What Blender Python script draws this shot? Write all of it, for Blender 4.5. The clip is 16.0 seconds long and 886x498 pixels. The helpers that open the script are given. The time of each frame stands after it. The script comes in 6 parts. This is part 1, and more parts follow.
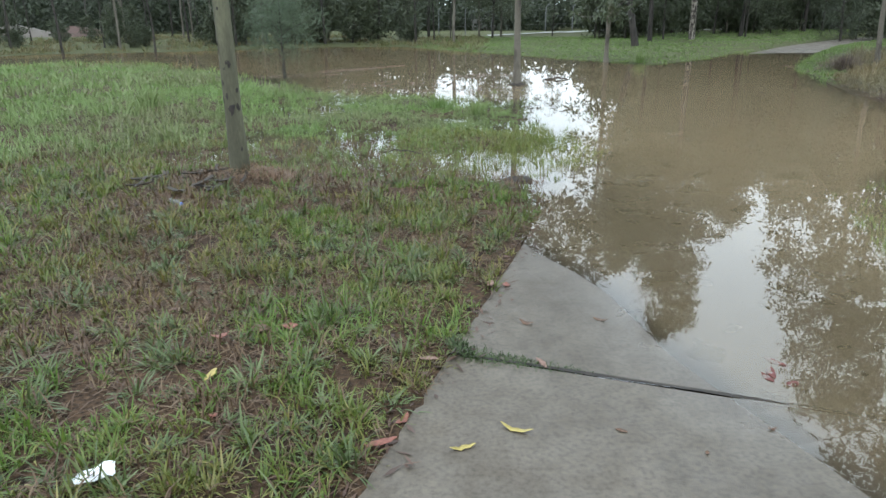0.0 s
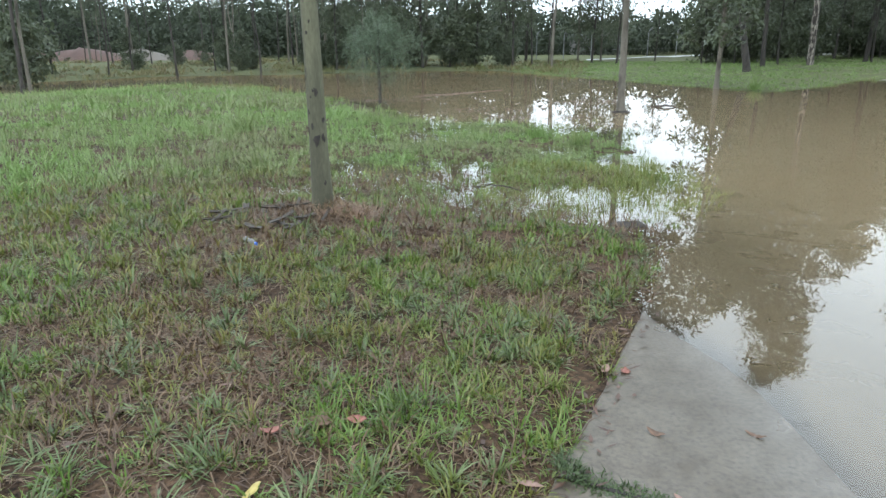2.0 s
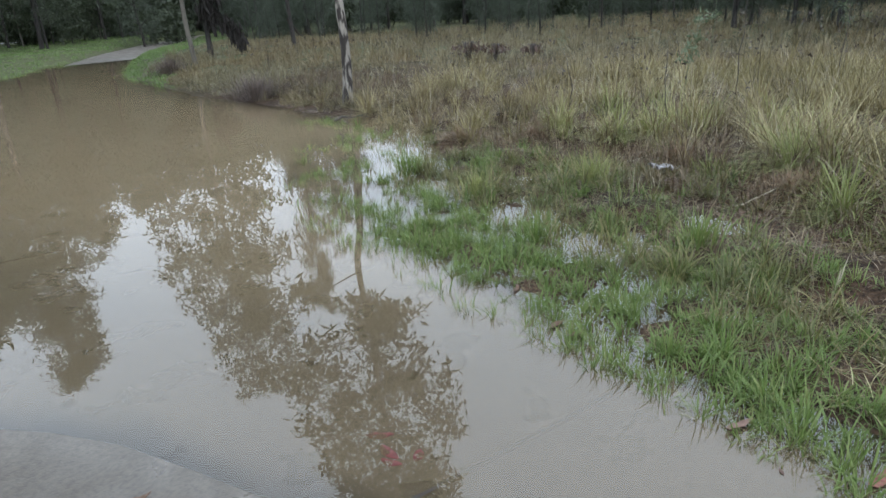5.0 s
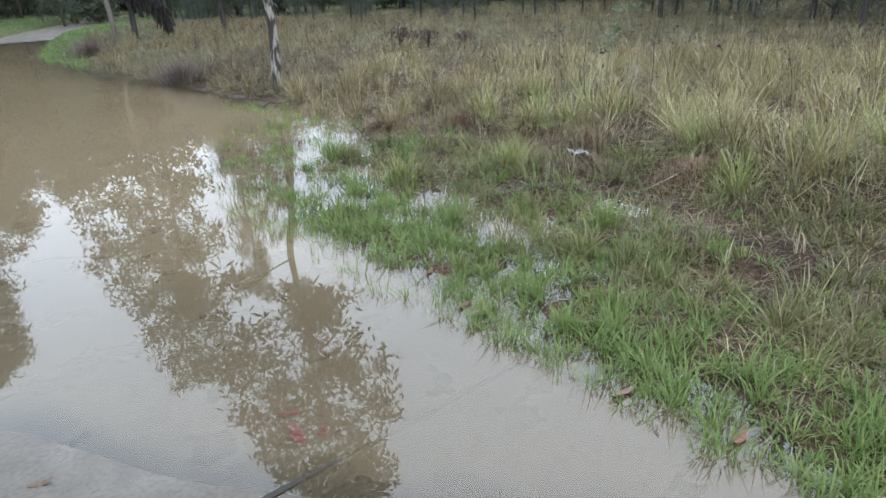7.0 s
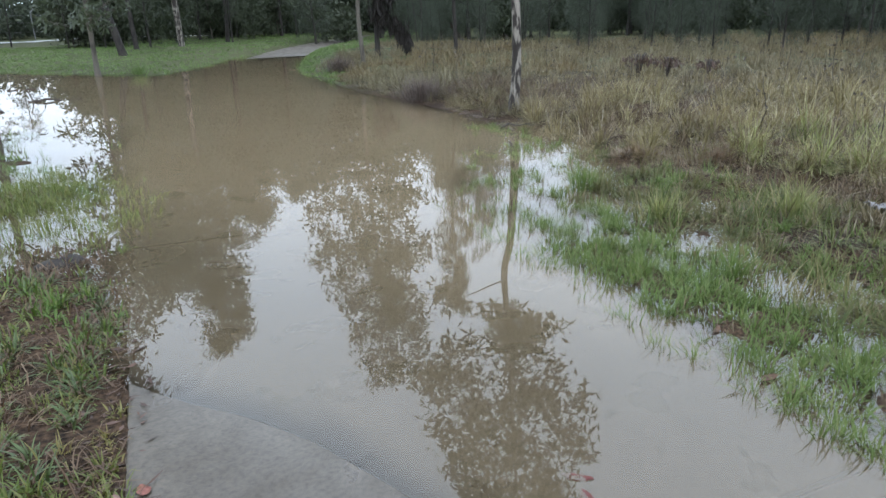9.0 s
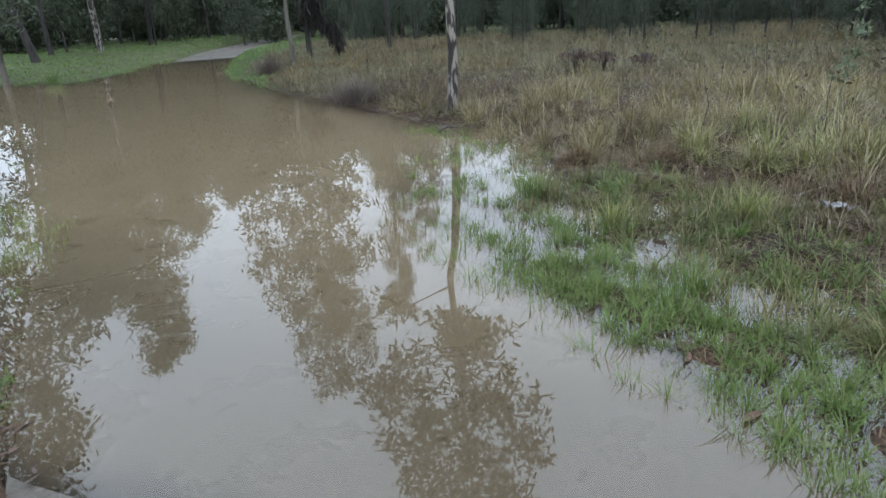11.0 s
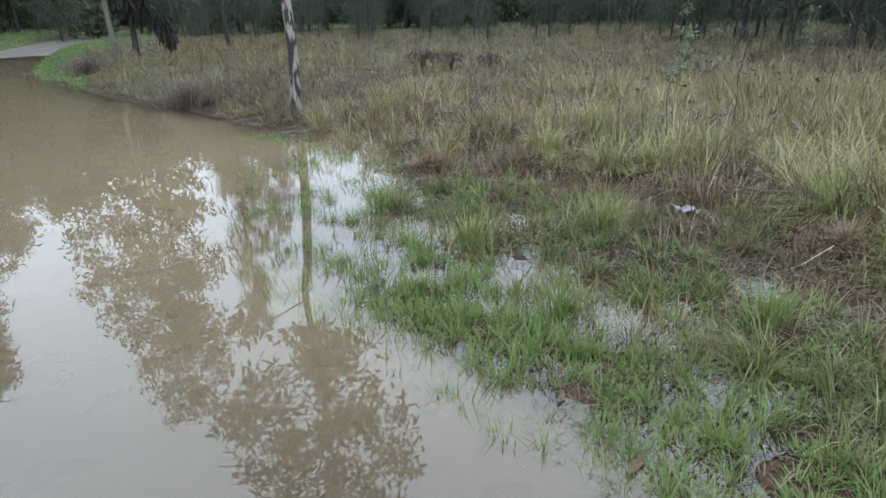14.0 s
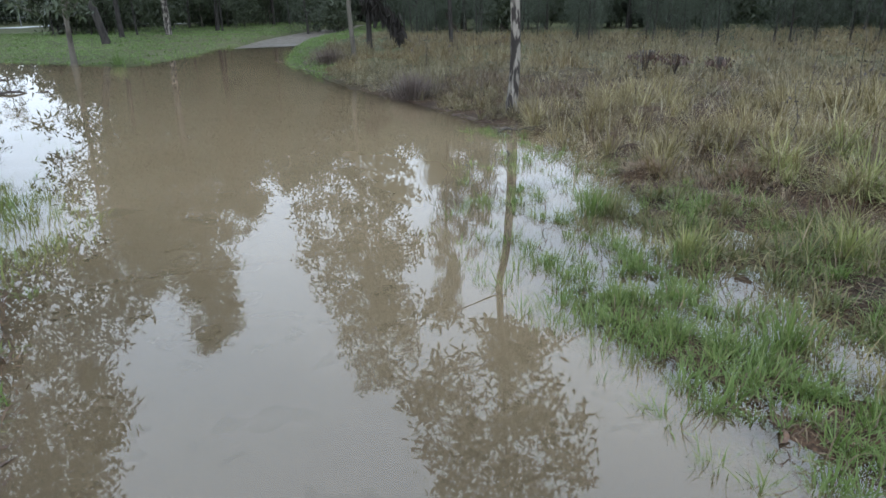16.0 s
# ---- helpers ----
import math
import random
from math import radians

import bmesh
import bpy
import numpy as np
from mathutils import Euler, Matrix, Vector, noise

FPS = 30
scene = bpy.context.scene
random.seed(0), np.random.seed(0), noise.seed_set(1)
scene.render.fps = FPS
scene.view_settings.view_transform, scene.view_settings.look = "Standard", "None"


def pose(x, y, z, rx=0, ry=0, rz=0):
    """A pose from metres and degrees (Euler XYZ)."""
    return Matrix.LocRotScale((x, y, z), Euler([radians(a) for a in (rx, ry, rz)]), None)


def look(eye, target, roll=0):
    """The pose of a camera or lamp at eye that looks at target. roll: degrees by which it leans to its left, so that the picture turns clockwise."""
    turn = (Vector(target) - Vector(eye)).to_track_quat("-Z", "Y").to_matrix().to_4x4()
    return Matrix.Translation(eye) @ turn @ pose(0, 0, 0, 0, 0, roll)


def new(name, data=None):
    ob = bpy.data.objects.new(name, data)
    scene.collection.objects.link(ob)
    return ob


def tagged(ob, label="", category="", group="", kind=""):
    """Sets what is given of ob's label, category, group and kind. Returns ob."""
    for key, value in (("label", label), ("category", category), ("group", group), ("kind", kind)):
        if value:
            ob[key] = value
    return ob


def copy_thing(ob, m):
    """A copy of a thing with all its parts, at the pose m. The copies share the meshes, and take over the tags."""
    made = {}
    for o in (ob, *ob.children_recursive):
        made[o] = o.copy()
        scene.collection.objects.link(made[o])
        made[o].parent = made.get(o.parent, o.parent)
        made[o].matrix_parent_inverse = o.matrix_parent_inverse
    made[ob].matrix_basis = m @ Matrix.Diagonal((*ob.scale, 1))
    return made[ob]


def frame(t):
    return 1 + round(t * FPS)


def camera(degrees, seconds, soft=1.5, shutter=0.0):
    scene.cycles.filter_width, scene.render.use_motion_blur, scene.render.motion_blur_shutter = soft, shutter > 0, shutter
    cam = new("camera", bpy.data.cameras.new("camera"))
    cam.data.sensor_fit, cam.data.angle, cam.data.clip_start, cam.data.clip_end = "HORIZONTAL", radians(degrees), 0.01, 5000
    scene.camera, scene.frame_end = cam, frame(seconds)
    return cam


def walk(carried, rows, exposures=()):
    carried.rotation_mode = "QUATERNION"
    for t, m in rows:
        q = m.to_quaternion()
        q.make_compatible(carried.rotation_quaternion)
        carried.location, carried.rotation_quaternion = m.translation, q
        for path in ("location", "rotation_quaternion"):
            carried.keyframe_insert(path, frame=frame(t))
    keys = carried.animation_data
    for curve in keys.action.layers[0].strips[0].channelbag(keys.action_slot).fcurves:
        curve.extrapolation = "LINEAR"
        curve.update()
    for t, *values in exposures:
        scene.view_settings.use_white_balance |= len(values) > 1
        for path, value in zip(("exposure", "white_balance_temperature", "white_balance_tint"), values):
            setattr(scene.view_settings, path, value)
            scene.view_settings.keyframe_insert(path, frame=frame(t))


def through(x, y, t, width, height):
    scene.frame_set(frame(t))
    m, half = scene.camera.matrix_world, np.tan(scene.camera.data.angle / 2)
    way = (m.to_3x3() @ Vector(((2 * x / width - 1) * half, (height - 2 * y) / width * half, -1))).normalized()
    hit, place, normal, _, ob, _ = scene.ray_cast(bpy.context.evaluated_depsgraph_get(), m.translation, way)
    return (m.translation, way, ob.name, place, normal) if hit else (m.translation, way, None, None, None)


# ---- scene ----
cam = camera(67.6, 16.0)
PATH = [
    (0, (0.117, -0.126, 1.559), (0.094, 1.765, 0.907), -0.6),
    (0.5, (0.001, 0.082, 1.565), (-0.117, 1.98, 0.945), -3.5),
    (1, (-0.043, 0.242, 1.551), (-0.248, 2.133, 0.932), -1.9),
    (1.5, (-0.019, 0.441, 1.569), (-0.387, 2.324, 1.006), -0.7),
    (2, (0.017, 0.609, 1.565), (-0.271, 2.499, 0.979), -0.6),
    (2.5, (-0.03, 0.782, 1.577), (0.108, 2.685, 0.98), -1.4),
    (3, (-0.04, 0.879, 1.562), (0.403, 2.727, 0.939), -3.3),
    (3.5, (0.064, 0.992, 1.574), (0.748, 2.764, 0.945), -3.0),
    (4, (0.161, 1.113, 1.572), (1.202, 2.709, 0.963), -2.5),
    (4.5, (0.113, 1.171, 1.555), (1.507, 2.455, 0.916), -4.1),
    (7, (0.117, 0.954, 1.576), (1.689, 1.949, 0.842), -2.0),
    (7.5, (0.085, 1.058, 1.604), (1.588, 2.159, 0.877), -0.9),
    (8, (0.047, 1.198, 1.599), (1.456, 2.459, 0.947), -2.8),
    (8.5, (0.02, 1.311, 1.578), (1.304, 2.704, 0.937), -2.1),
    (8.7, (0.02, 1.393, 1.563), (1.243, 2.834, 0.909), -1.1),
    (10.8, (0.287, 1.807, 1.605), (1.565, 3.193, 0.936), -2.2),
    (11, (0.343, 1.825, 1.595), (1.686, 3.148, 0.926), -2.2),
    (11.5, (0.539, 1.816, 1.604), (1.922, 3.114, 0.969), -1.7),
    (12, (0.712, 1.807, 1.595), (2.244, 2.911, 0.935), 0.8),
    (12.5, (0.776, 1.877, 1.586), (2.4, 2.813, 0.889), -0.6),
    (13, (0.79, 1.97, 1.597), (2.44, 2.869, 0.912), -0.7),
    (13.5, (0.785, 2.033, 1.603), (2.438, 2.926, 0.918), -1.6),
    (14, (0.777, 2.093, 1.595), (2.376, 3.081, 0.91), -1.1),
    (14.5, (0.757, 2.13, 1.6), (2.271, 3.241, 0.911), -1.4),
    (15, (0.736, 2.142, 1.587), (2.151, 3.367, 0.882), -1.5),
    (15.5, (0.71, 2.149, 1.598), (2.084, 3.427, 0.904), -1.6),
    (16, (0.698, 2.184, 1.595), (1.928, 3.607, 0.914), -0.4),
]
walk(cam, [(t, look(eye, target, roll)) for t, eye, target, roll in PATH],
     exposures=[(0, 0.07, 6260, 10), (1.5, 0.29, 6240, 10), (2.5, 0.25, 6200, 10), (3.5, 0.03, 6090, 11), (4.5, -0.15, 6000, 13), (7, 0.23, 6000, 14), (7.5, 0.08, 5960, 14), (8.5, -0.03, 5950, 14),
                (11, -0.21, 5870, 13.5), (12, -0.15, 5870, 13.5), (13, 0.07, 5870, 13.5), (14.5, -0.02, 5870, 13.5), (16, -0.2, 5870, 13.5)])

# ---- world, sun and exposure ----
SUN_AZ, SUN_EL = radians(200), radians(50)
world = bpy.data.worlds.new("overcast_sky")
scene.world = world
world.use_nodes = True
wn, wl = world.node_tree.nodes, world.node_tree.links
sky = wn.new("ShaderNodeTexSky")
sky.sky_type, sky.sun_disc = "NISHITA", False
sky.sun_elevation, sky.sun_rotation = SUN_EL, SUN_AZ
sky.dust_density, sky.air_density = 4.0, 1.0
cloud = wn.new("ShaderNodeMix")
cloud.data_type = "RGBA"
cloud.inputs[0].default_value = 0.8
cloud.inputs[7].default_value = (23.8, 26.8, 28.6, 1)
wl.new(sky.outputs[0], cloud.inputs[6])
wl.new(cloud.outputs[2], wn["Background"].inputs[0])
wn["Background"].inputs[1].default_value = 0.10
sun = new("sun", bpy.data.lights.new("sun", "SUN"))
sun.data.energy, sun.data.angle, sun.data.color = 0.6, radians(40), (1, 0.97, 0.92)
sun.matrix_world = look((-15, -40, 60), (0, 0, 0))
scene.view_settings.exposure = 0.0


# ---- number helpers ----
def lattice(ix, iy, seed):
    h = np.sin(ix * 127.1 + iy * 311.7 + seed * 74.7) * 43758.5453
    return h - np.floor(h)


def vnoise(x, y, size, seed):
    """Smooth noise from -1 to 1 with bumps of that size in metres."""
    x, y = np.asarray(x, float) / size, np.asarray(y, float) / size
    ix, iy = np.floor(x), np.floor(y)
    fx, fy = x - ix, y - iy
    fx, fy = fx * fx * (3 - 2 * fx), fy * fy * (3 - 2 * fy)
    a = lattice(ix, iy, seed) * (1 - fx) + lattice(ix + 1, iy, seed) * fx
    b = lattice(ix, iy + 1, seed) * (1 - fx) + lattice(ix + 1, iy + 1, seed) * fx
    return 2 * (a * (1 - fy) + b * fy) - 1


def smooth(v, lo, hi):
    t = np.clip((np.asarray(v, float) - lo) / (hi - lo), 0, 1)
    return t * t * (3 - 2 * t)


# ---- the lie of the land: water stands at z = 0 ----
SHORE = [(1.9, 0.4), (1.65, 1.4), (1.5, 2.2), (1.2, 2.75), (1.05, 3.4), (0.75, 4.4), (0.95, 5.5), (1.1, 6.6), (0.5, 7.3),
         (-0.2, 7.4), (0.2, 8.3), (1.2, 8.6), (1.35, 11.4), (0.6, 13.9), (-0.9, 14.4), (-1.9, 13.9), (-2.8, 14.7), (-4.6, 17.6), (-8.0, 23.0),
         (-11.3, 27.5), (-15.8, 27.5), (-18.0, 23.0), (-19.5, 18.5), (-24, 8), (-33, 2), (-36, 14), (-28, 29.8), (-25.6, 32.4),
         (-22.8, 38.9), (-16, 40), (-8, 46), (-2.8, 45), (1, 36.6), (6.0, 27.0), (7.2, 24.4), (11.3, 28.5), (14.1, 31.9),
         (15.5, 30.4), (12.3, 25.2), (10.1, 18.3), (8.9, 14.7), (8.3, 12.0), (7.9, 10.0), (7.0, 7.9), (5.9, 6.9),
         (4.1, 5.4), (3.5, 4.3), (3.2, 3.6), (2.95, 2.95), (2.6, 2.4), (2.3, 1.6), (2.12, 0.7)]


def ashore(x, y):
    """Metres from the waterline; minus in the water."""
    x, y = np.asarray(x, float), np.asarray(y, float)
    best, inside = np.full(x.shape, 1e9), np.zeros(x.shape, bool)
    for (ax, ay), (bx, by) in zip(SHORE, SHORE[1:] + SHORE[:1]):
        ex, ey = bx - ax, by - ay
        t = np.clip(((x - ax) * ex + (y - ay) * ey) / (ex * ex + ey * ey), 0, 1)
        best = np.minimum(best, np.hypot(x - ax - t * ex, y - ay - t * ey))
        if ey:
            inside ^= ((ay > y) != (by > y)) & (x < ex * (y - ay) / ey + ax)
    return np.where(inside, -best, best)


# the concrete path: its centre line, x over y, and its level over y
LINE_Y = [-30, -10, 2, 5, 10, 15, 20, 25, 31, 38, 46, 56, 75]
LINE_X = [-8.2, -2.4, 1.20, 2.12, 3.75, 5.75, 8.2, 11.2, 14.9, 20.3, 27.2, 37.5, 58]
HALF = 1.28


def line_x(y):
    return sum(np.interp(np.asarray(y, float) + d, LINE_Y, LINE_X) for d in (-1.5, -0.75, 0, 0.75, 1.5)) / 5


def path_z(x, y):
    near = -0.018 * ((x - 0.70) * 0.947 + (y - 4.4) * 0.322) + 0.0015 * vnoise(x, y, 0.9, 5)
    far = np.interp(y, [4, 10, 20, 28, 31.5, 36, 50, 80], [-0.03, -0.12, -0.22, -0.1, 0.0, 0.06, 0.13, 0.3])
    k = smooth(y, 6, 12)
    return np.clip(near, -0.3, 0.12) * (1 - k) + far * k


def off_path(x, y):
    """Metres from the path's edge, square to it; minus on the path."""
    slope = (line_x(y + 0.3) - line_x(y - 0.3)) / 0.6
    return np.abs(x - line_x(y)) / np.sqrt(1 + slope * slope) - HALF


def height(x, y):
    x, y = np.asarray(x, float), np.asarray(y, float)
    s = ashore(x, y) + 0.12 * vnoise(x, y, 0.8, 1) + 0.05 * vnoise(x, y, 0.25, 2)
    s = s + (0.5 - 0.38 * smooth(x - line_x(y), -2, 1)) * vnoise(x, y, 5, 12) * smooth(y, 9, 20)
    far = np.hypot(x, y)
    right = (x > line_x(y)) & (y < 9.5)
    shallow = 1.35 * right * (1 - smooth(y, 6.5, 9.5)) + (1.5 * np.exp(-((x - 0.2) / 1.1) ** 2 - ((y - 7.7) / 0.95) ** 2) + 0.55 * np.exp(-((x + 0.2) / 1.9) ** 2 - ((y - 10.8) / 3.6) ** 2) + 0.8 * np.exp(-((x - 1.3) / 0.6) ** 2 - ((y - 10.5) / 3) ** 2)) * (y > 4)
    s = s - shallow * (1 + 0.8 * vnoise(x, y, 0.6, 8) + 0.4 * vnoise(x, y, 0.2, 9))
    land = 0.045 * np.minimum(s, 2.5) + 0.006 * np.clip(s - 2.5, 0, 30)
    land += 0.035 * vnoise(x, y, 1.7, 3) * smooth(s, 0.2, 2) + 0.012 * vnoise(x, y, 0.35, 4) * smooth(s, 0, 0.6)
    land += 0.25 * vnoise(x, y, 14, 6) * smooth(s, 6, 20)
    land += smooth(far, 90, 400) * (3.0 + 3.0 * vnoise(x, y, 90, 7))
    # the low bank under the dry grass
    bank = smooth(x - np.interp(y, [-4, 1.1, 2.0, 3.4, 4.7, 6.1, 8.1, 10, 12, 18, 25], [4.4, 4.8, 5.3, 6.2, 6.55, 6.7, 7.5, 8.4, 8.9, 11.2, 14.4]), -0.1, 0.7)
    land += 0.10 * bank * (s > 0) * smooth(s, 0, 0.8)
    # mound at the foot of the near trunk
    land += 0.10 * np.exp(-((x + 1.85) ** 2 + (y - 6.2) ** 2) / 0.35)
    wet = np.maximum(0.035 * s, -0.09 + 0.02 * np.maximum(s, -8))
    h = np.where(s > 0, land, wet)
    # flat margins where a film of water stands between the tufts
    raw = ashore(x, y)
    film = right * smooth(raw, -1.0, -0.5) * (1 - smooth(raw + 0.3 * vnoise(x, y, 0.7, 13) - 0.45 * smooth(-y, -3.6, -2.8), 0.7, 1.3)) * (y < 8)
    left = smooth(y, 6.6, 7.4) * (1 - smooth(y, 13, 15)) * smooth(x, -5.5, -2.5) * (1 - smooth(x, 1.7, 2.2)) * (x < line_x(y) - 1.0)
    h = h * (1 - film) + film * (-0.008 + 0.004 * smooth(raw, -0.15, 0.1) * (1 - smooth(raw, 0.5, 0.9)) - 0.005 * smooth(raw, 0.6, 1.0) + 0.012 * smooth(-y, -2.9, -1.9) - 0.022 * smooth(y, 3.9, 5.0) + 0.010 * vnoise(x, y, 0.4, 14) + 0.007 * vnoise(x, y, 0.2, 15))
    h = h * (1 - left) + left * (-0.007 - 0.015 * smooth(x, 0.4, 1.8) + 0.026 * vnoise(x, y, 1.1, 16) + 0.012 * vnoise(x, y, 0.35, 17) + 0.05 * np.exp(-((x + 0.9) / 0.9) ** 2 - ((y - 11.3) / 1.3) ** 2))
    # the bed of the path
    o = off_path(x, y)
    k = smooth(o, -0.02, 0.4)
    bed = path_z(x, y)
    h = bed * (1 - k) + h * k - 0.06 * (1 - smooth(o, -0.12, -0.04)) - 0.16 * (1 - smooth(o, -0.4, 0.9)) * smooth(y, 24, 30)
    return h


# ---- materials ----
def material(name, rough=0.8, **more):
    m = bpy.data.materials.new(name)
    m.use_nodes = True
    b = m.node_tree.nodes["Principled BSDF"]
    b.inputs["Roughness"].default_value = rough
    for key, value in more.items():
        b.inputs[key.replace("_", " ")].default_value = value
    return m, m.node_tree.nodes, m.node_tree.links, b


def ramp(nodes, links, src, stops):
    r = nodes.new("ShaderNodeValToRGB")
    r.color_ramp.elements[0].position, r.color_ramp.elements[0].color = stops[0][0], (*stops[0][1], 1)
    r.color_ramp.elements[1].position, r.color_ramp.elements[1].color = stops[-1][0], (*stops[-1][1], 1)
    for p, c in stops[1:-1]:
        e = r.color_ramp.elements.new(p)
        e.color = (*c, 1)
    links.new(src, r.inputs[0])
    return r.outputs[0]


def noise_of(nodes, links, scale, detail=4, stretch=None, distort=0.0):
    c = nodes.new("ShaderNodeNewGeometry")
    n = nodes.new("ShaderNodeTexNoise")
    n.inputs["Scale"].default_value, n.inputs["Detail"].default_value, n.inputs["Distortion"].default_value = scale, detail, distort
    if stretch:
        v = nodes.new("ShaderNodeVectorMath")
        v.operation = "MULTIPLY"
        v.inputs[1].default_value = stretch
        links.new(c.outputs["Position"], v.inputs[0])
        links.new(v.outputs[0], n.inputs["Vector"])
    else:
        links.new(c.outputs["Position"], n.inputs["Vector"])
    return n.outputs["Fac"]


def blend(nodes, links, fac, a, b, kind="MIX"):
    m = nodes.new("ShaderNodeMix")
    m.data_type, m.blend_type = "RGBA", kind
    for socket, value in ((m.inputs[0], fac), (m.inputs[6], a), (m.inputs[7], b)):
        if isinstance(value, (int, float)):
            socket.default_value = value
        elif isinstance(value, tuple):
            socket.default_value = (*value, 1)
        else:
            links.new(value, socket)
    return m.outputs[2]


def bump(nodes, links, b, src, strength, distance):
    n = nodes.new("ShaderNodeBump")
    n.inputs["Strength"].default_value, n.inputs["Distance"].default_value = strength, distance
    links.new(src, n.inputs["Height"])
    links.new(n.outputs[0], b.inputs["Normal"])


def soil_material():
    m, n, l, b = material("wet_soil_and_thatch", 0.95, Specular_IOR_Level=0.2)
    a = ramp(n, l, noise_of(n, l, 1.1, 5), [(0.32, (0.050, 0.033, 0.022)), (0.48, (0.078, 0.050, 0.031)), (0.66, (0.112, 0.072, 0.046))])
    f = ramp(n, l, noise_of(n, l, 38, 6), [(0.32, (0.16, 0.16, 0.17)), (0.68, (1.1, 1.06, 1.0))])
    c = blend(n, l, 1.0, a, f, "MULTIPLY")
    g = n.new("ShaderNodeNewGeometry")
    d = n.new("ShaderNodeVectorMath")
    d.operation = "LENGTH"
    l.new(g.outputs["Position"], d.inputs[0])
    k = n.new("ShaderNodeMapRange")
    k.inputs[1].default_value, k.inputs[2].default_value = 15, 25
    l.new(d.outputs["Value"], k.inputs[0])
    field = ramp(n, l, noise_of(n, l, 0.12, 6), [(0.35, (0.058, 0.066, 0.028)), (0.6, (0.082, 0.088, 0.040))])
    l.new(blend(n, l, k.outputs[0], c, field), b.inputs["Base Color"])
    bump(n, l, b, noise_of(n, l, 55, 6), 0.9, 0.02)
    return m


def leaf_material(name, stops, patch=None, rough=0.55, patch_scale=0.8, through=0.25):
    """Blades and leaves: a colour for each blade, and patches over the ground."""
    m, n, l, b = material(name, rough)
    g = n.new("ShaderNodeNewGeometry")
    tuft = n.new("ShaderNodeAttribute")
    tuft.attribute_name = "tuft"
    mix = n.new("ShaderNodeMath")
    mix.operation = "MULTIPLY_ADD"
    mix.inputs[1].default_value = 0.55
    l.new(g.outputs["Random Per Island"], mix.inputs[0])
    l.new(tuft.outputs["Fac"], mix.inputs[2])
    pick = mix.outputs[0]
    c = ramp(n, l, pick, stops)
    if patch:
        k = ramp(n, l, noise_of(n, l, patch_scale, 3), [(0.42, (0, 0, 0)), (0.62, (1, 1, 1))])
        c2 = ramp(n, l, pick, patch)
        c = blend(n, l, k, c, c2)
    l.new(c, b.inputs["Base Color"])
    t = n.new("ShaderNodeBsdfTranslucent")
    l.new(c, t.inputs["Color"])
    mix = n.new("ShaderNodeMixShader")
    mix.inputs[0].default_value = through
    l.new(b.outputs[0], mix.inputs[1])
    l.new(t.outputs[0], mix.inputs[2])
    l.new(mix.outputs[0], n["Material Output"].inputs["Surface"])
    return m


def bark_material(name, base, dark, cover=0.5, scale=6.0, stretch=(1, 1, 0.25), rough=0.85):
    m, n, l, b = material(name, rough)
    k = noise_of(n, l, scale, 5, stretch, 0.4)
    c = ramp(n, l, k, [(cover - 0.06, dark), (cover + 0.05, base), (0.85, tuple(v * 1.15 for v in base))])
    f = ramp(n, l, noise_of(n, l, 60, 5, (1, 1, 0.3)), [(0.25, (0.7, 0.7, 0.7)), (0.75, (1.15, 1.15, 1.15))])
    l.new(blend(n, l, 1.0, c, f, "MULTIPLY"), b.inputs["Base Color"])
    bump(n, l, b, noise_of(n, l, 45, 6, (1, 1, 0.25)), 0.5, 0.01)
    return m


def plain_material(name, a, c, scale=20.0, rough=0.8, relief=0.3):
    m, n, l, b = material(name, rough)
    k = noise_of(n, l, scale, 6)
    l.new(ramp(n, l, k, [(0.3, a), (0.7, c)]), b.inputs["Base Color"])
    bump(n, l, b, k, relief, 0.01)
    return m


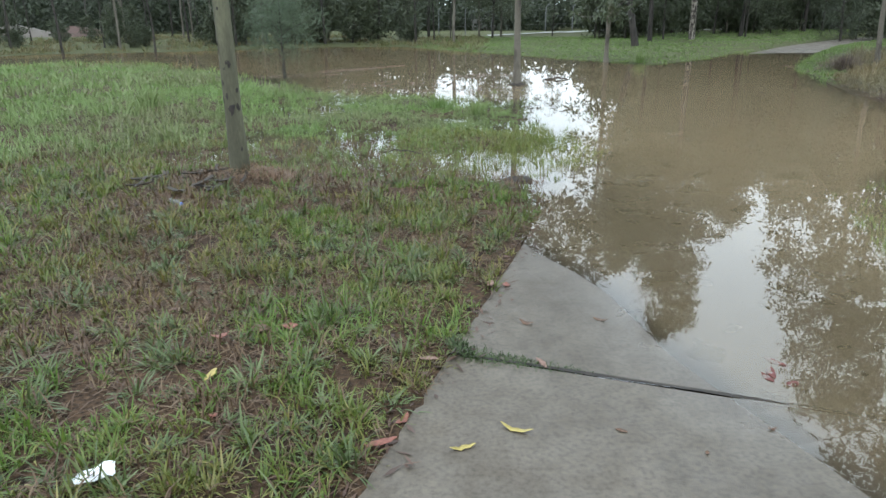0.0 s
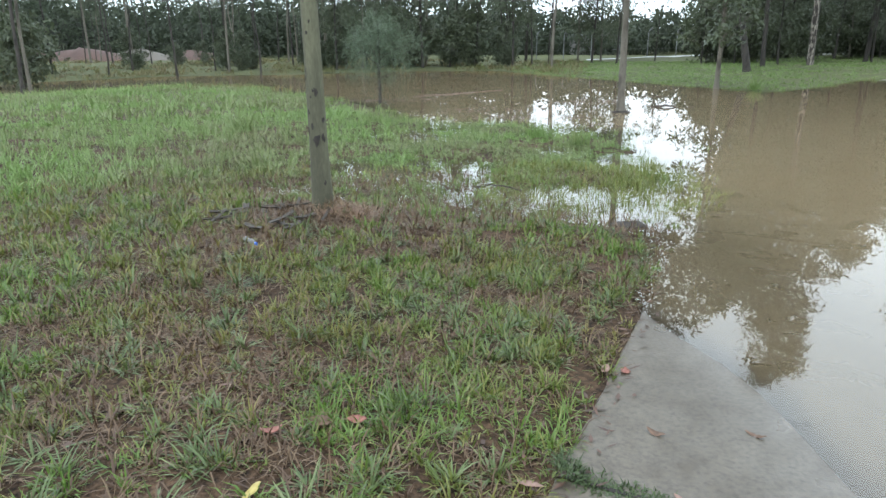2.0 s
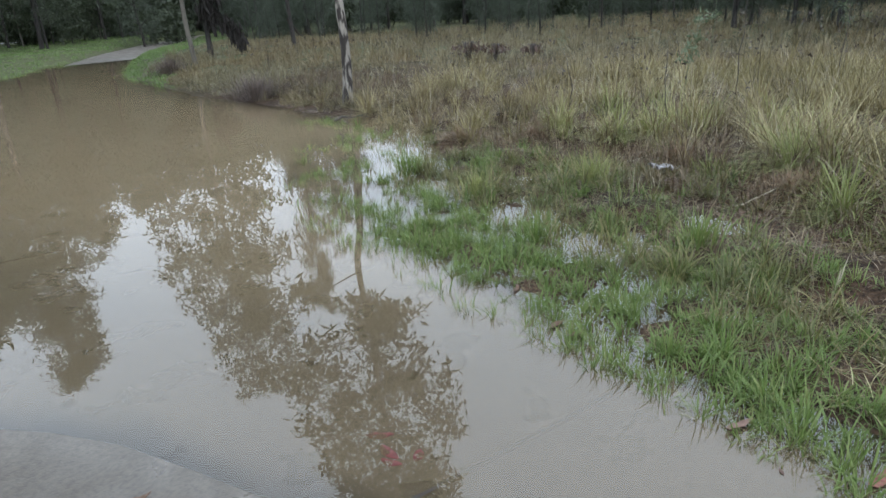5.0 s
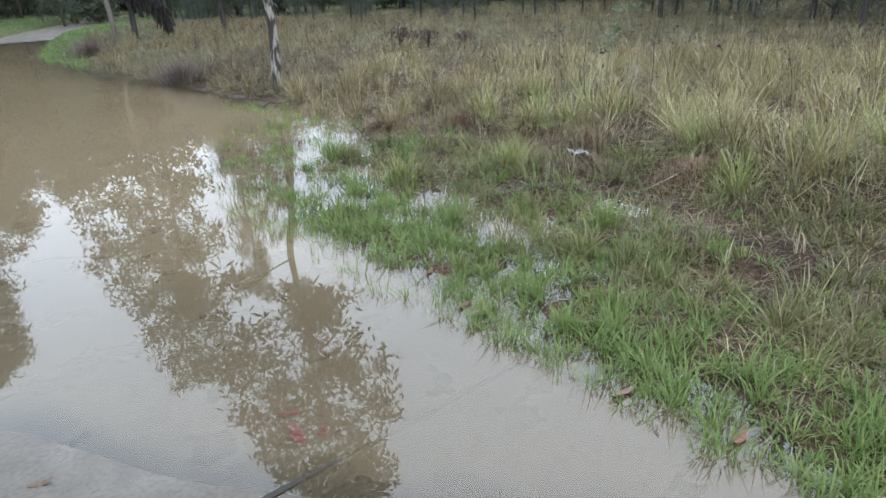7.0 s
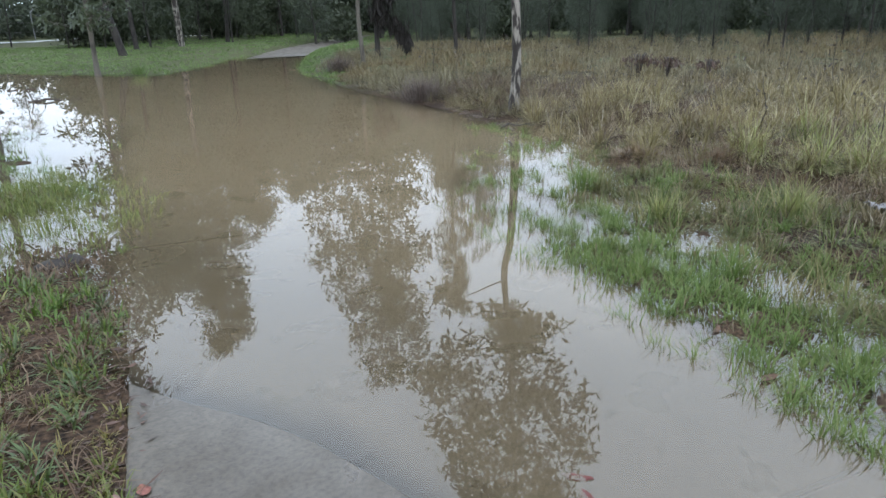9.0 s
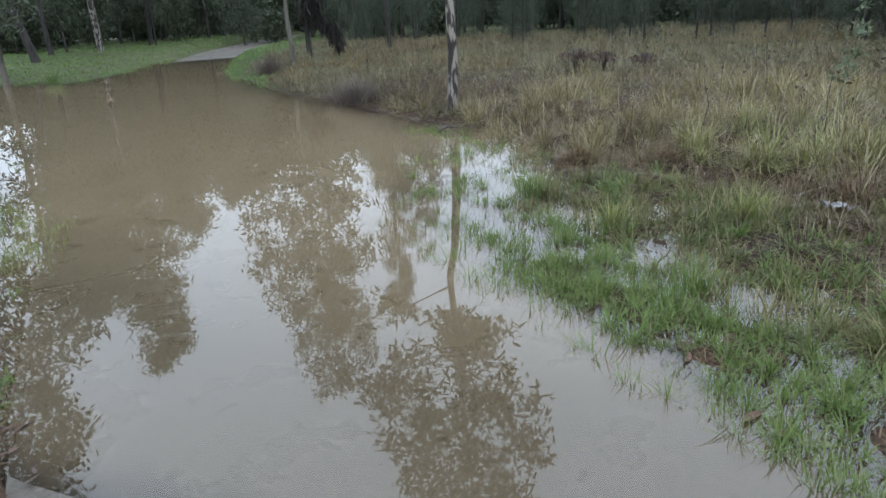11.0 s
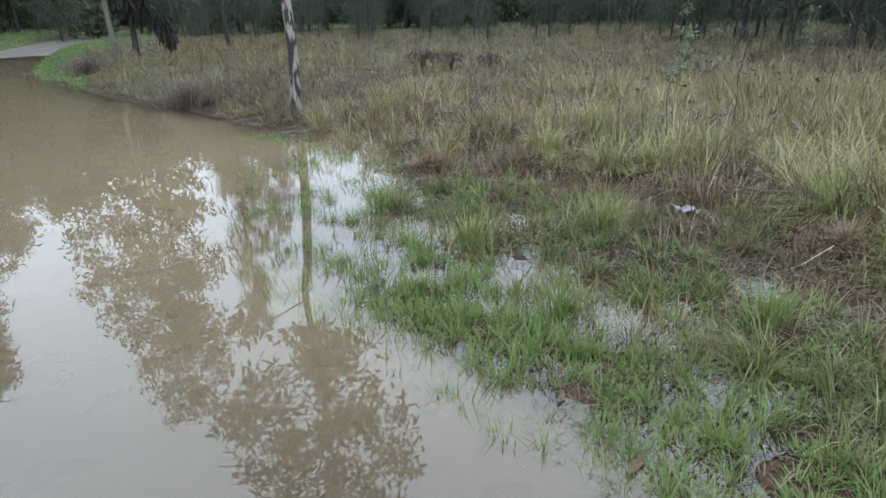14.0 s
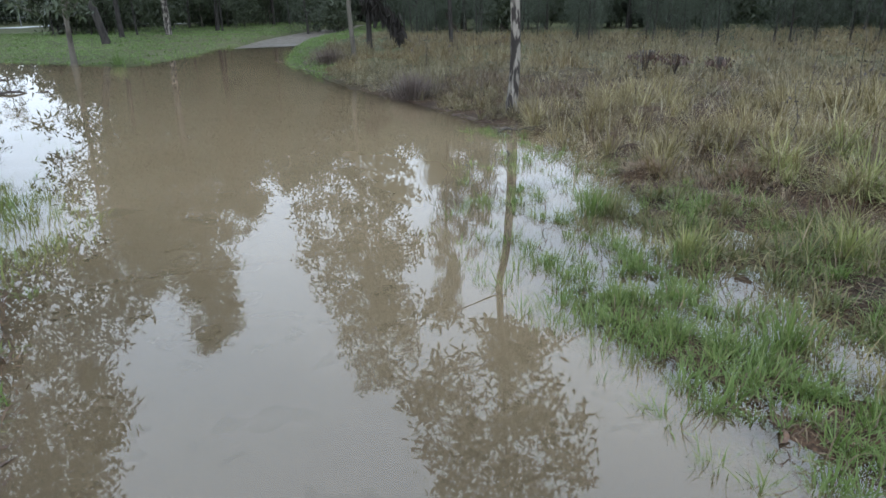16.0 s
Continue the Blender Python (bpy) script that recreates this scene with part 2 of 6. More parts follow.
def concrete_material():
    m, n, l, b = material("weathered_concrete", 0.7)
    a = ramp(n, l, noise_of(n, l, 2.2, 6), [(0.3, (0.086, 0.071, 0.054)), (0.55, (0.106, 0.089, 0.069)), (0.75, (0.127, 0.108, 0.085))])
    f = ramp(n, l, noise_of(n, l, 48, 6), [(0.3, (0.66, 0.65, 0.63)), (0.5, (1, 1, 1)), (0.72, (1.22, 1.21, 1.18))])
    s = ramp(n, l, noise_of(n, l, 9, 5), [(0.35, (0.82, 0.80, 0.76)), (0.6, (1.03, 1.03, 1.03))])
    c = blend(n, l, 1.0, blend(n, l, 1.0, a, f, "MULTIPLY"), s, "MULTIPLY")
    # damp just above the waterline
    g = n.new("ShaderNodeNewGeometry")
    z = n.new("ShaderNodeSeparateXYZ")
    l.new(g.outputs["Position"], z.inputs[0])
    low = n.new("ShaderNodeMapRange")
    low.inputs[1].default_value, low.inputs[2].default_value = 0.0, 0.03
    low.inputs[3].default_value, low.inputs[4].default_value = 0.5, 1.0
    l.new(z.outputs["Z"], low.inputs[0])
    shade = n.new("ShaderNodeMapRange")
    shade.inputs[1].default_value, shade.inputs[2].default_value = 0.0, 0.03
    shade.inputs[3].default_value, shade.inputs[4].default_value = 0.86, 1.0
    l.new(z.outputs["Z"], shade.inputs[0])
    l.new(blend(n, l, 1.0, c, shade.outputs[0], "MULTIPLY"), b.inputs["Base Color"])
    damp = n.new("ShaderNodeMath")
    damp.operation = "MULTIPLY"
    l.new(low.outputs[0], damp.inputs[0])
    l.new(ramp(n, l, noise_of(n, l, 3, 4), [(0.3, (0.45, 0.45, 0.45)), (0.7, (0.8, 0.8, 0.8))]), damp.inputs[1])
    l.new(damp.outputs[0], b.inputs["Roughness"])
    film = n.new("ShaderNodeMapRange")
    film.inputs[1].default_value, film.inputs[2].default_value = 0.0, 0.007
    film.inputs[3].default_value, film.inputs[4].default_value = 0.35, 0.0
    l.new(z.outputs["Z"], film.inputs[0])
    l.new(film.outputs[0], b.inputs["Coat Weight"])
    dull = n.new("ShaderNodeMapRange")
    dull.inputs[1].default_value, dull.inputs[2].default_value = 0.0, 0.006
    dull.inputs[3].default_value, dull.inputs[4].default_value = 0.01, 0.35
    l.new(z.outputs["Z"], dull.inputs[0])
    l.new(dull.outputs[0], b.inputs["Coat Roughness"])
    b.inputs["Coat IOR"].default_value = 1.4
    bump(n, l, b, noise_of(n, l, 130, 5), 0.35, 0.004)
    return m


def water_material():
    """Muddy flood water: silt hides the ground with depth, the surface mirrors."""
    m = bpy.data.materials.new("muddy_flood_water")
    m.use_nodes = True
    n, l = m.node_tree.nodes, m.node_tree.links
    n.remove(n["Principled BSDF"])
    silt = n.new("ShaderNodeBsdfDiffuse")
    l.new(ramp(n, l, noise_of(n, l, 0.5, 3), [(0.3, (0.196, 0.151, 0.090)), (0.7, (0.230, 0.177, 0.107))]), silt.inputs["Color"])
    clear = n.new("ShaderNodeBsdfTransparent")
    clear.inputs["Color"].default_value = (0.98, 0.965, 0.94, 1)
    depth = n.new("ShaderNodeAttribute")
    depth.attribute_name = "turbid"
    body = n.new("ShaderNodeMixShader")
    l.new(depth.outputs["Fac"], body.inputs[0])
    l.new(clear.outputs[0], body.inputs[1])
    l.new(silt.outputs[0], body.inputs[2])
    gloss = n.new("ShaderNodeBsdfGlossy")
    gloss.inputs["Roughness"].default_value = 0.005
    fres = n.new("ShaderNodeFresnel")
    fres.inputs["IOR"].default_value = 1.8
    top = n.new("ShaderNodeMixShader")
    l.new(fres.outputs[0], top.inputs[0])
    l.new(body.outputs[0], top.inputs[1])
    l.new(gloss.outputs[0], top.inputs[2])
    l.new(top.outputs[0], n["Material Output"].inputs["Surface"])
    return m


SOIL = soil_material()
CONCRETE = concrete_material()
WATER = water_material()
LAWN = leaf_material("lawn_grass", [(0.0, (0.066, 0.119, 0.016)), (0.4, (0.092, 0.166, 0.024)), (0.7, (0.131, 0.188, 0.038)), (0.9, (0.208, 0.206, 0.059)), (1.0, (0.274, 0.253, 0.089))],
                     [(0.0, (0.081, 0.103, 0.018)), (0.4, (0.125, 0.132, 0.028)), (0.7, (0.165, 0.125, 0.036)), (1.0, (0.240, 0.200, 0.068))], patch_scale=0.7, rough=0.42)
OLIVELAWN = leaf_material("olive_lawn_grass", [(0.0, (0.095, 0.125, 0.026)), (0.5, (0.150, 0.180, 0.042)), (1.0, (0.225, 0.235, 0.075))])
LUSH = leaf_material("lush_grass", [(0.0, (0.120, 0.190, 0.050)), (0.5, (0.158, 0.250, 0.070)), (1.0, (0.205, 0.285, 0.098))],
                     [(0.0, (0.125, 0.165, 0.060)), (0.5, (0.170, 0.195, 0.085)), (1.0, (0.225, 0.215, 0.120))], patch_scale=0.35)
BANKGREEN = leaf_material("far_bank_green", [(0.0, (0.105, 0.170, 0.041)), (0.5, (0.130, 0.200, 0.052)), (1.0, (0.160, 0.221, 0.072))])
BOG = leaf_material("waterside_grass", [(0.0, (0.083, 0.124, 0.025)), (0.5, (0.122, 0.184, 0.042)), (1.0, (0.210, 0.235, 0.078))])
MIDGRASS = leaf_material("olive_grass", [(0.0, (0.066, 0.098, 0.024)), (0.4, (0.108, 0.128, 0.039)), (0.75, (0.151, 0.133, 0.053)), (1.0, (0.235, 0.197, 0.095))],
                         [(0.0, (0.075, 0.060, 0.028)), (0.5, (0.133, 0.104, 0.048)), (1.0, (0.227, 0.186, 0.095))], patch_scale=0.9)
DRY = leaf_material("dry_straw", [(0.0, (0.054, 0.038, 0.018)), (0.3, (0.137, 0.105, 0.046)), (0.65, (0.273, 0.224, 0.105)), (0.9, (0.440, 0.389, 0.212)), (1.0, (0.595, 0.553, 0.346))],
                    [(0.0, (0.075, 0.067, 0.024)), (0.4, (0.165, 0.141, 0.049)), (0.8, (0.269, 0.233, 0.094)), (1.0, (0.376, 0.346, 0.176))], patch_scale=0.3)
THATCH = leaf_material("dead_grass", [(0.0, (0.052, 0.028, 0.015)), (0.4, (0.087, 0.049, 0.026)), (0.75, (0.131, 0.083, 0.043)), (1.0, (0.209, 0.150, 0.092))], through=0.1)
DEADFOOT = leaf_material("brown_dead_straw", [(0.0, (0.062, 0.043, 0.023)), (0.4, (0.106, 0.072, 0.041)), (0.75, (0.168, 0.123, 0.069)), (1.0, (0.302, 0.235, 0.145))], through=0.1)
MOSS = leaf_material("joint_moss", [(0.0, (0.032, 0.050, 0.020)), (0.5, (0.055, 0.085, 0.030)), (1.0, (0.090, 0.120, 0.045))])
COARSE = leaf_material("coarse_tuft_grass", [(0.0, (0.046, 0.070, 0.019)), (0.5, (0.075, 0.111, 0.033)), (0.85, (0.121, 0.152, 0.056)), (1.0, (0.180, 0.195, 0.090))], rough=0.4, through=0.12)
PALESTRAW = leaf_material("bleached_straw", [(0.0, (0.240, 0.200, 0.133)), (0.6, (0.368, 0.320, 0.226)), (1.0, (0.480, 0.432, 0.328))], through=0.1)
SODGREEN = leaf_material("lodged_sods", [(0.0, (0.049, 0.074, 0.016)), (0.35, (0.095, 0.124, 0.030)), (0.6, (0.150, 0.161, 0.048)), (0.85, (0.238, 0.219, 0.089)), (1.0, (0.341, 0.305, 0.154))],
                         [(0.0, (0.067, 0.051, 0.021)), (0.4, (0.115, 0.099, 0.036)), (0.7, (0.186, 0.156, 0.062)), (1.0, (0.301, 0.256, 0.125))], patch_scale=0.8)
FARSTRAW = leaf_material("far_straw", [(0.0, (0.063, 0.052, 0.027)), (0.35, (0.135, 0.112, 0.059)), (0.7, (0.211, 0.184, 0.100)), (1.0, (0.342, 0.310, 0.189))],
                         [(0.0, (0.082, 0.057, 0.027)), (0.4, (0.160, 0.117, 0.054)), (0.75, (0.228, 0.176, 0.083)), (1.0, (0.314, 0.267, 0.146))], patch_scale=0.25)
TUSSOCK = leaf_material("tussock_grass", [(0.0, (0.117, 0.138, 0.039)), (0.4, (0.195, 0.220, 0.065)), (0.75, (0.288, 0.288, 0.111)), (1.0, (0.432, 0.403, 0.198))])
STALK = leaf_material("dark_seed_stalk", [(0.0, (0.03, 0.022, 0.016)), (0.6, (0.08, 0.058, 0.04)), (1.0, (0.15, 0.115, 0.075))], through=0.0)
GUM_LEAF = leaf_material("gum_leaves", [(0.0, (0.04, 0.055, 0.025)), (0.6, (0.065, 0.085, 0.04)), (1.0, (0.10, 0.12, 0.06))], rough=0.45)
FAR_LEAF = leaf_material("far_gum_leaves", [(0.0, (0.045, 0.06, 0.03)), (0.6, (0.075, 0.09, 0.05)), (1.0, (0.11, 0.125, 0.07))], rough=0.5)
WOOD_LEAF = leaf_material("far_wood_leaves", [(0.0, (0.030, 0.042, 0.024)), (0.6, (0.050, 0.064, 0.036)), (1.0, (0.075, 0.085, 0.049))], rough=0.7)
OAK_LEAF = leaf_material("she_oak_needles", [(0.0, (0.042, 0.055, 0.035)), (0.6, (0.071, 0.088, 0.055)), (1.0, (0.119, 0.132, 0.085))], rough=0.6)
SAP_LEAF = leaf_material("sapling_needles", [(0.0, (0.07, 0.10, 0.06)), (0.6, (0.12, 0.16, 0.10)), (1.0, (0.17, 0.21, 0.14))], rough=0.6)
BARK_SMOOTH = bark_material("smooth_greenish_bark", (0.118, 0.116, 0.072), (0.066, 0.064, 0.04), 0.5, 3.0)
BARK_PALE = bark_material("pale_grey_bark", (0.125, 0.112, 0.09), (0.062, 0.054, 0.043), 0.42, 4.0)
BARK_PATCH = bark_material("pale_bark_with_black_strips", (0.25, 0.225, 0.19), (0.026, 0.020, 0.016), 0.535, 13.0, (1, 1, 0.3))
BARK_DARK = bark_material("dark_furrowed_bark", (0.04, 0.034, 0.029), (0.014, 0.012, 0.010), 0.45, 9.0)
CHAR = plain_material("black_scar", (0.012, 0.010, 0.009), (0.035, 0.028, 0.022), 30)
# near-black green: the shade inside the far wood, put into the colour
WOOD_SHADE = plain_material("deep_wood", (0.012, 0.016, 0.010), (0.045, 0.052, 0.034), 0.9, 0.9)
MUD = plain_material("red_brown_mud", (0.085, 0.048, 0.03), (0.15, 0.09, 0.058), 14, 0.6)


# ---- mesh helpers ----
class Shape:
    """Collects points and faces for one mesh."""

    def __init__(self):
        self.v, self.f, self.n = [], [], 0

    def add(self, verts, faces):
        self.v.append(np.asarray(verts, float))
        self.f.extend([tuple(i + self.n for i in q) for q in faces])
        self.n += len(verts)

    def tube(self, pts, radii, sides=8, cap=True):
        pts = np.asarray(pts, float)
        ring = []
        d = np.gradient(pts, axis=0)
        d /= np.linalg.norm(d, axis=1)[:, None] + 1e-9
        ref = np.array([1.0, 0.2, 0.1])
        for p, q, r in zip(pts, d, radii):
            a = np.cross(q, ref)
            a /= np.linalg.norm(a) + 1e-9
            b = np.cross(q, a)
            w = np.arange(sides) * 2 * math.pi / sides
            ring.append(p + r * (np.cos(w)[:, None] * a + np.sin(w)[:, None] * b))
        faces = []
        for i in range(len(pts) - 1):
            for j in range(sides):
                k = (j + 1) % sides
                faces.append((i * sides + j, i * sides + k, (i + 1) * sides + k, (i + 1) * sides + j))
        if cap:
            faces.append(tuple(range((len(pts) - 1) * sides, len(pts) * sides)))
        self.add(np.concatenate(ring), faces)

    def mesh(self, name, mat, soft=True):
        me = bpy.data.meshes.new(name)
        me.from_pydata(np.concatenate(self.v).tolist(), [], self.f)
        me.materials.append(mat)
        if soft:
            me.polygons.foreach_set("use_smooth", [True] * len(me.polygons))
        me.update()
        return me


def quick_mesh(name, verts, faces_flat, sizes, mat, soft=False):
    """A large mesh straight from arrays."""
    me = bpy.data.meshes.new(name)
    me.vertices.add(len(verts))
    me.vertices.foreach_set("co", np.asarray(verts, np.float32).ravel())
    me.loops.add(len(faces_flat))
    me.loops.foreach_set("vertex_index", np.asarray(faces_flat, np.int32))
    me.polygons.add(len(sizes))
    starts = np.concatenate(([0], np.cumsum(sizes)[:-1]))
    me.polygons.foreach_set("loop_start", starts.astype(np.int32))
    if soft:
        me.polygons.foreach_set("use_smooth", np.ones(len(sizes), bool))
    me.materials.append(mat)
    me.update(calc_edges=True)
    return me


def part(name, mesh, parent, label=""):
    ob = new(name, mesh)
    ob.parent = parent
    if label:
        ob["label"] = label
    return ob


def thing(name, at, label, category, group="", turn=0.0, kind=""):
    ob = new(name)
    ob.matrix_basis = pose(*at, 0, 0, turn)
    return tagged(ob, label, category, group, kind)


# ---- ground sheet, path and water ----
def spread(lo, hi, step, reach, grow):
    mid = list(np.arange(lo, hi + step / 2, step))
    out, s = [], step
    up, down = [mid[-1]], [mid[0]]
    while up[-1] < reach:
        s *= grow
        up.append(up[-1] + s)
        down.append(down[-1] - s)
    return np.array(down[:0:-1] + mid + up[1:])


def sheet(name, xs, ys, zfun, mat):
    gx, gy = np.meshgrid(xs, ys)
    x, y = gx.ravel(), gy.ravel()
    z = zfun(x, y)
    nx, ny = len(xs), len(ys)
    i = (np.arange(ny - 1)[:, None] * nx + np.arange(nx - 1)[None, :]).ravel()
    return x, y, z, np.stack((i, i + 1, i + 1 + nx, i + nx), 1)


gx = spread(-4.5, 7.5, 0.09, 1500, 1.07)
gy = spread(0.6, 10.5, 0.09, 1500, 1.07)
x, y, z, quads = sheet("ground", gx, gy, height, SOIL)
ground = new("ground", quick_mesh("ground", np.stack((x, y, z), 1), quads.ravel(), np.full(len(quads), 4), SOIL, True))
tagged(ground, "muddy brown soil with thatch under wet grass", "ground", kind="structure")

wx, wy = np.arange(-44, 22, 0.16), np.arange(-2, 52, 0.16)
x, y, z, quads = sheet("water", wx, wy, height, WATER)
# the path's own level stands over its bed
z = np.where(off_path(x, y) < 0, path_z(x, y), z)
keep = np.min(z[quads], 1) < 0.03
quads = quads[keep]
used = np.unique(quads)
remap = np.zeros(len(x), int)
remap[used] = np.arange(len(used))
quads = remap[quads]
x, y, z = x[used], y[used], z[used]
water = new("flood_water", quick_mesh("flood_water", np.stack((x, y, 0 * x), 1), quads.ravel(), np.full(len(quads), 4), WATER, True))
turbid = water.data.attributes.new("turbid", "FLOAT", "POINT")
over_slab = off_path(x, y) < 0.1
murk = 1 - np.exp(np.minimum(z, 0) * np.where(over_slab, 26, 20 + 60 * np.maximum(smooth(y, 5.0, 9.0) * smooth(x - line_x(y), -1.6, -0.6), smooth(y, 13, 16))))
murk = np.where(over_slab, np.maximum(murk, 0.42 * smooth(-z, -0.001, 0.004)), murk)
turbid.data.foreach_set("value", murk.astype(np.float32))
tagged(water, "still brown flood water mirroring trees and sky", "water", kind="structure")


def build_path():
    pavement = thing("pavement", (0, 0, 0), "weathered grey concrete footpath running into flood water", "footpath", kind="structure")
    # distances along the path: one joint lies at y = 2.41 on the centre line
    ys = np.arange(-30, 75, 0.05)
    xs = line_x(ys)
    run = np.concatenate(([0], np.cumsum(np.hypot(np.diff(xs), np.diff(ys)))))
    joint = np.interp(2.41, ys, run)
    first = joint - 4.0 * int(joint // 4.0)
    cuts = np.arange(first, run[-1] - 0.1, 4.0)
    for a, b in zip(cuts[:-1], cuts[1:]):
        rows = np.concatenate(([a + 0.009, a + 0.02], np.linspace(a + 0.3, b - 0.3, 11), [b - 0.02, b - 0.009]))
        cy = np.interp(rows, run, ys)
        cx = np.interp(rows, run, xs)
        tx, ty = line_x(cy + 0.2) - line_x(cy - 0.2), np.full(len(cy), 0.4)
        ln = np.hypot(tx, ty)
        nxs, nys = ty / ln, -tx / ln
        across = np.array([-HALF, -HALF + 0.012, -0.8, -0.4, 0, 0.4, 0.8, HALF - 0.012, HALF])
        s = Shape()
        verts = []
        for px, py, qx, qy, e in zip(cx, cy, nxs, nys, range(15)):
            for k, w in enumerate(across):
                drop = 0.009 if k in (0, 8) or e in (0, 14) else 0.0
                wob = 0.02 * float(vnoise(px, py, 0.6, 31)) if k in (0, 1, 7, 8) else 0
                X, Y = px + qx * (w + wob), py + qy * (w + wob)
                verts.append((X, Y, float(path_z(X, Y)) - drop))
        n = len(across)
        faces = [(i * n + j, i * n + j + 1, (i + 1) * n + j + 1, (i + 1) * n + j) for i in range(14) for j in range(n - 1)]
        rim = [i * n for i in range(15)] + [14 * n + j for j in range(1, n)] + [i * n + n - 1 for i in range(13, -1, -1)] + [j for j in range(n - 2, 0, -1)]
        low = len(verts)
        verts += [(verts[i][0], verts[i][1], verts[i][2] - 0.1) for i in rim]
        for k in range(len(rim)):
            q = (k + 1) % len(rim)
            faces.append((rim[k], rim[q], low + q, low + k))
        s.add(verts, faces)
        part("slab", s.mesh("slab", CONCRETE, False), pavement)
        # dirt packed in the joint
        if abs(cy[0]) < 12:
            s, verts = Shape(), []
            for w in np.linspace(-HALF, HALF, 25):
                for side in (-1, 1):
                    g = a + side * (0.011 + 0.006 * float(vnoise(w * 3, side, 0.4, 33)))
                    X, Y = np.interp(g, run, xs) + nxs[0] * w, np.interp(g, run, ys) + nys[0] * w
                    verts.append((X, Y, float(path_z(X, Y)) + 0.003 + 0.002 * float(vnoise(w * 9, side, 0.4, 34))))
            s.add(verts, [(2 * i, 2 * i + 1, 2 * i + 3, 2 * i + 2) for i in range(24)])
            part("joint_dirt", s.mesh("joint_dirt", CHAR), pavement, "black dirt packed in the joint")


# ---- grass ----
rng = np.random.default_rng(7)


def blades(name, roots, length, width, lean, mat, label, lift=0.0, fan=0.75, segs=2):
    """Bent blades of grass, each with a root, a bend and a tip; roots come from scatter()."""
    x, y, out, tuft, big = roots
    z = height(x, y) + lift
    z = np.maximum(z, -0.05)
    k = len(x)
    a = np.where(rng.random(k) < fan, out + rng.normal(0, 0.55, k), rng.uniform(0, 2 * math.pi, k))
    dx, dy = np.cos(a), np.sin(a)
    l = length * big * rng.uniform(0.5, 1.25, k)
    w = width * rng.uniform(0.7, 1.3, k)
    t = np.clip(lean * rng.uniform(0.2, 1.6, k), 0.02, 1.5)
    t2 = np.clip(t * rng.uniform(1.4, 2.5, k), 0, 2.3)
    # each blade's flat side turns a little
    turn = rng.normal(0, 0.5, k)
    sx, sy = -np.sin(a + turn) * w / 2, np.cos(a + turn) * w / 2
    px, py, pz = x, y, z - 0.01
    v = np.empty((k, 2 * segs + 1, 3))
    for q in range(segs + 1):
        wide = 0.7 if q == 0 else 1.0 if q < segs - 1 or segs == 2 else 0.7
        if q < segs:
            v[:, 2 * q] = np.stack((px - sx * wide, py - sy * wide, pz), 1)
            v[:, 2 * q + 1] = np.stack((px + sx * wide, py + sy * wide, pz), 1)
            g = t + (t2 - t) * q / (segs - 1)
            px, py = px + dx * np.sin(g) * l / segs, py + dy * np.sin(g) * l / segs
            pz = np.maximum(pz + np.cos(g) * l / segs, z + 0.006)
        else:
            v[:, 2 * segs] = np.stack((px, py, pz), 1)
    per = 2 * segs + 1
    ring = []
    for q in range(segs - 1):
        ring += [2 * q, 2 * q + 1, 2 * q + 3, 2 * q + 2]
    ring += [2 * segs - 2, 2 * segs - 1, 2 * segs]
    base = np.arange(k)[:, None] * per
    f = (base + np.array([ring])).ravel()
    ob = new(name, quick_mesh(name, v.reshape(-1, 3), f, np.tile([4] * (segs - 1) + [3], k), mat))
    shade = ob.data.attributes.new("tuft", "FLOAT", "POINT")
    shade.data.foreach_set("value", np.repeat(tuft * 0.45, per).astype(np.float32))
    return tagged(ob, label, "grass", kind="stuff")


def scatter(x0, x1, y0, y1, per_m2, keep, tuft=8, size=0.05):
    """Roots in small tufts over a rectangle; keep(x, y) gives the chance that a tuft stands."""
    k = int((x1 - x0) * (y1 - y0) * per_m2 / tuft)
    cx, cy = rng.uniform(x0, x1, k), rng.uniform(y0, y1, k)
    on = rng.random(k) < keep(cx, cy)
    cx, cy = cx[on], cy[on]
    m = len(cx)
    a, r = rng.uniform(0, 2 * math.pi, m * tuft), np.abs(rng.normal(0, size, m * tuft))
    x = np.repeat(cx, tuft) + np.cos(a) * r
    y = np.repeat(cy, tuft) + np.sin(a) * r
    big = np.repeat(np.clip(rng.normal(1.0, 0.3, m), 0.45, 1.9), tuft)
    return x, y, a, np.repeat(rng.random(m), tuft), big


TRUNK = (-1.94, 6.25)
ROW_X = [4.3, 4.75, 5.25, 5.65, 6.2, 6.5, 6.55, 6.6, 7.1, 7.5, 8.15, 8.6, 9.0, 11.0, 14.2, 18.4, 21.5]
ROW_Y = [-4, 1.1, 2.0, 2.7, 3.4, 3.9, 5.2, 6.1, 7.3, 8.1, 9.2, 11, 13, 18.5, 25, 30.4, 34]


def dry_edge(y):
    return np.interp(y, ROW_Y, ROW_X)


def bare(x, y):
    """Worn and muddy patches in the lawn."""
    p = smooth(vnoise(x, y, 0.9, 21) + 0.5 * vnoise(x, y, 0.3, 22), 0.15, 0.8)
    r = np.hypot((x - TRUNK[0] - 0.0) * 0.8, (y - TRUNK[1] + 0.1) * 1.25)
    return np.maximum(0.75 * p * (0.35 + 0.65 * smooth(off_path(x, y), 0.3, 1.2)), 1.1 * (1 - smooth(r, 0.4, 0.85)))


def left_side(x, y):
    return x < line_x(y)


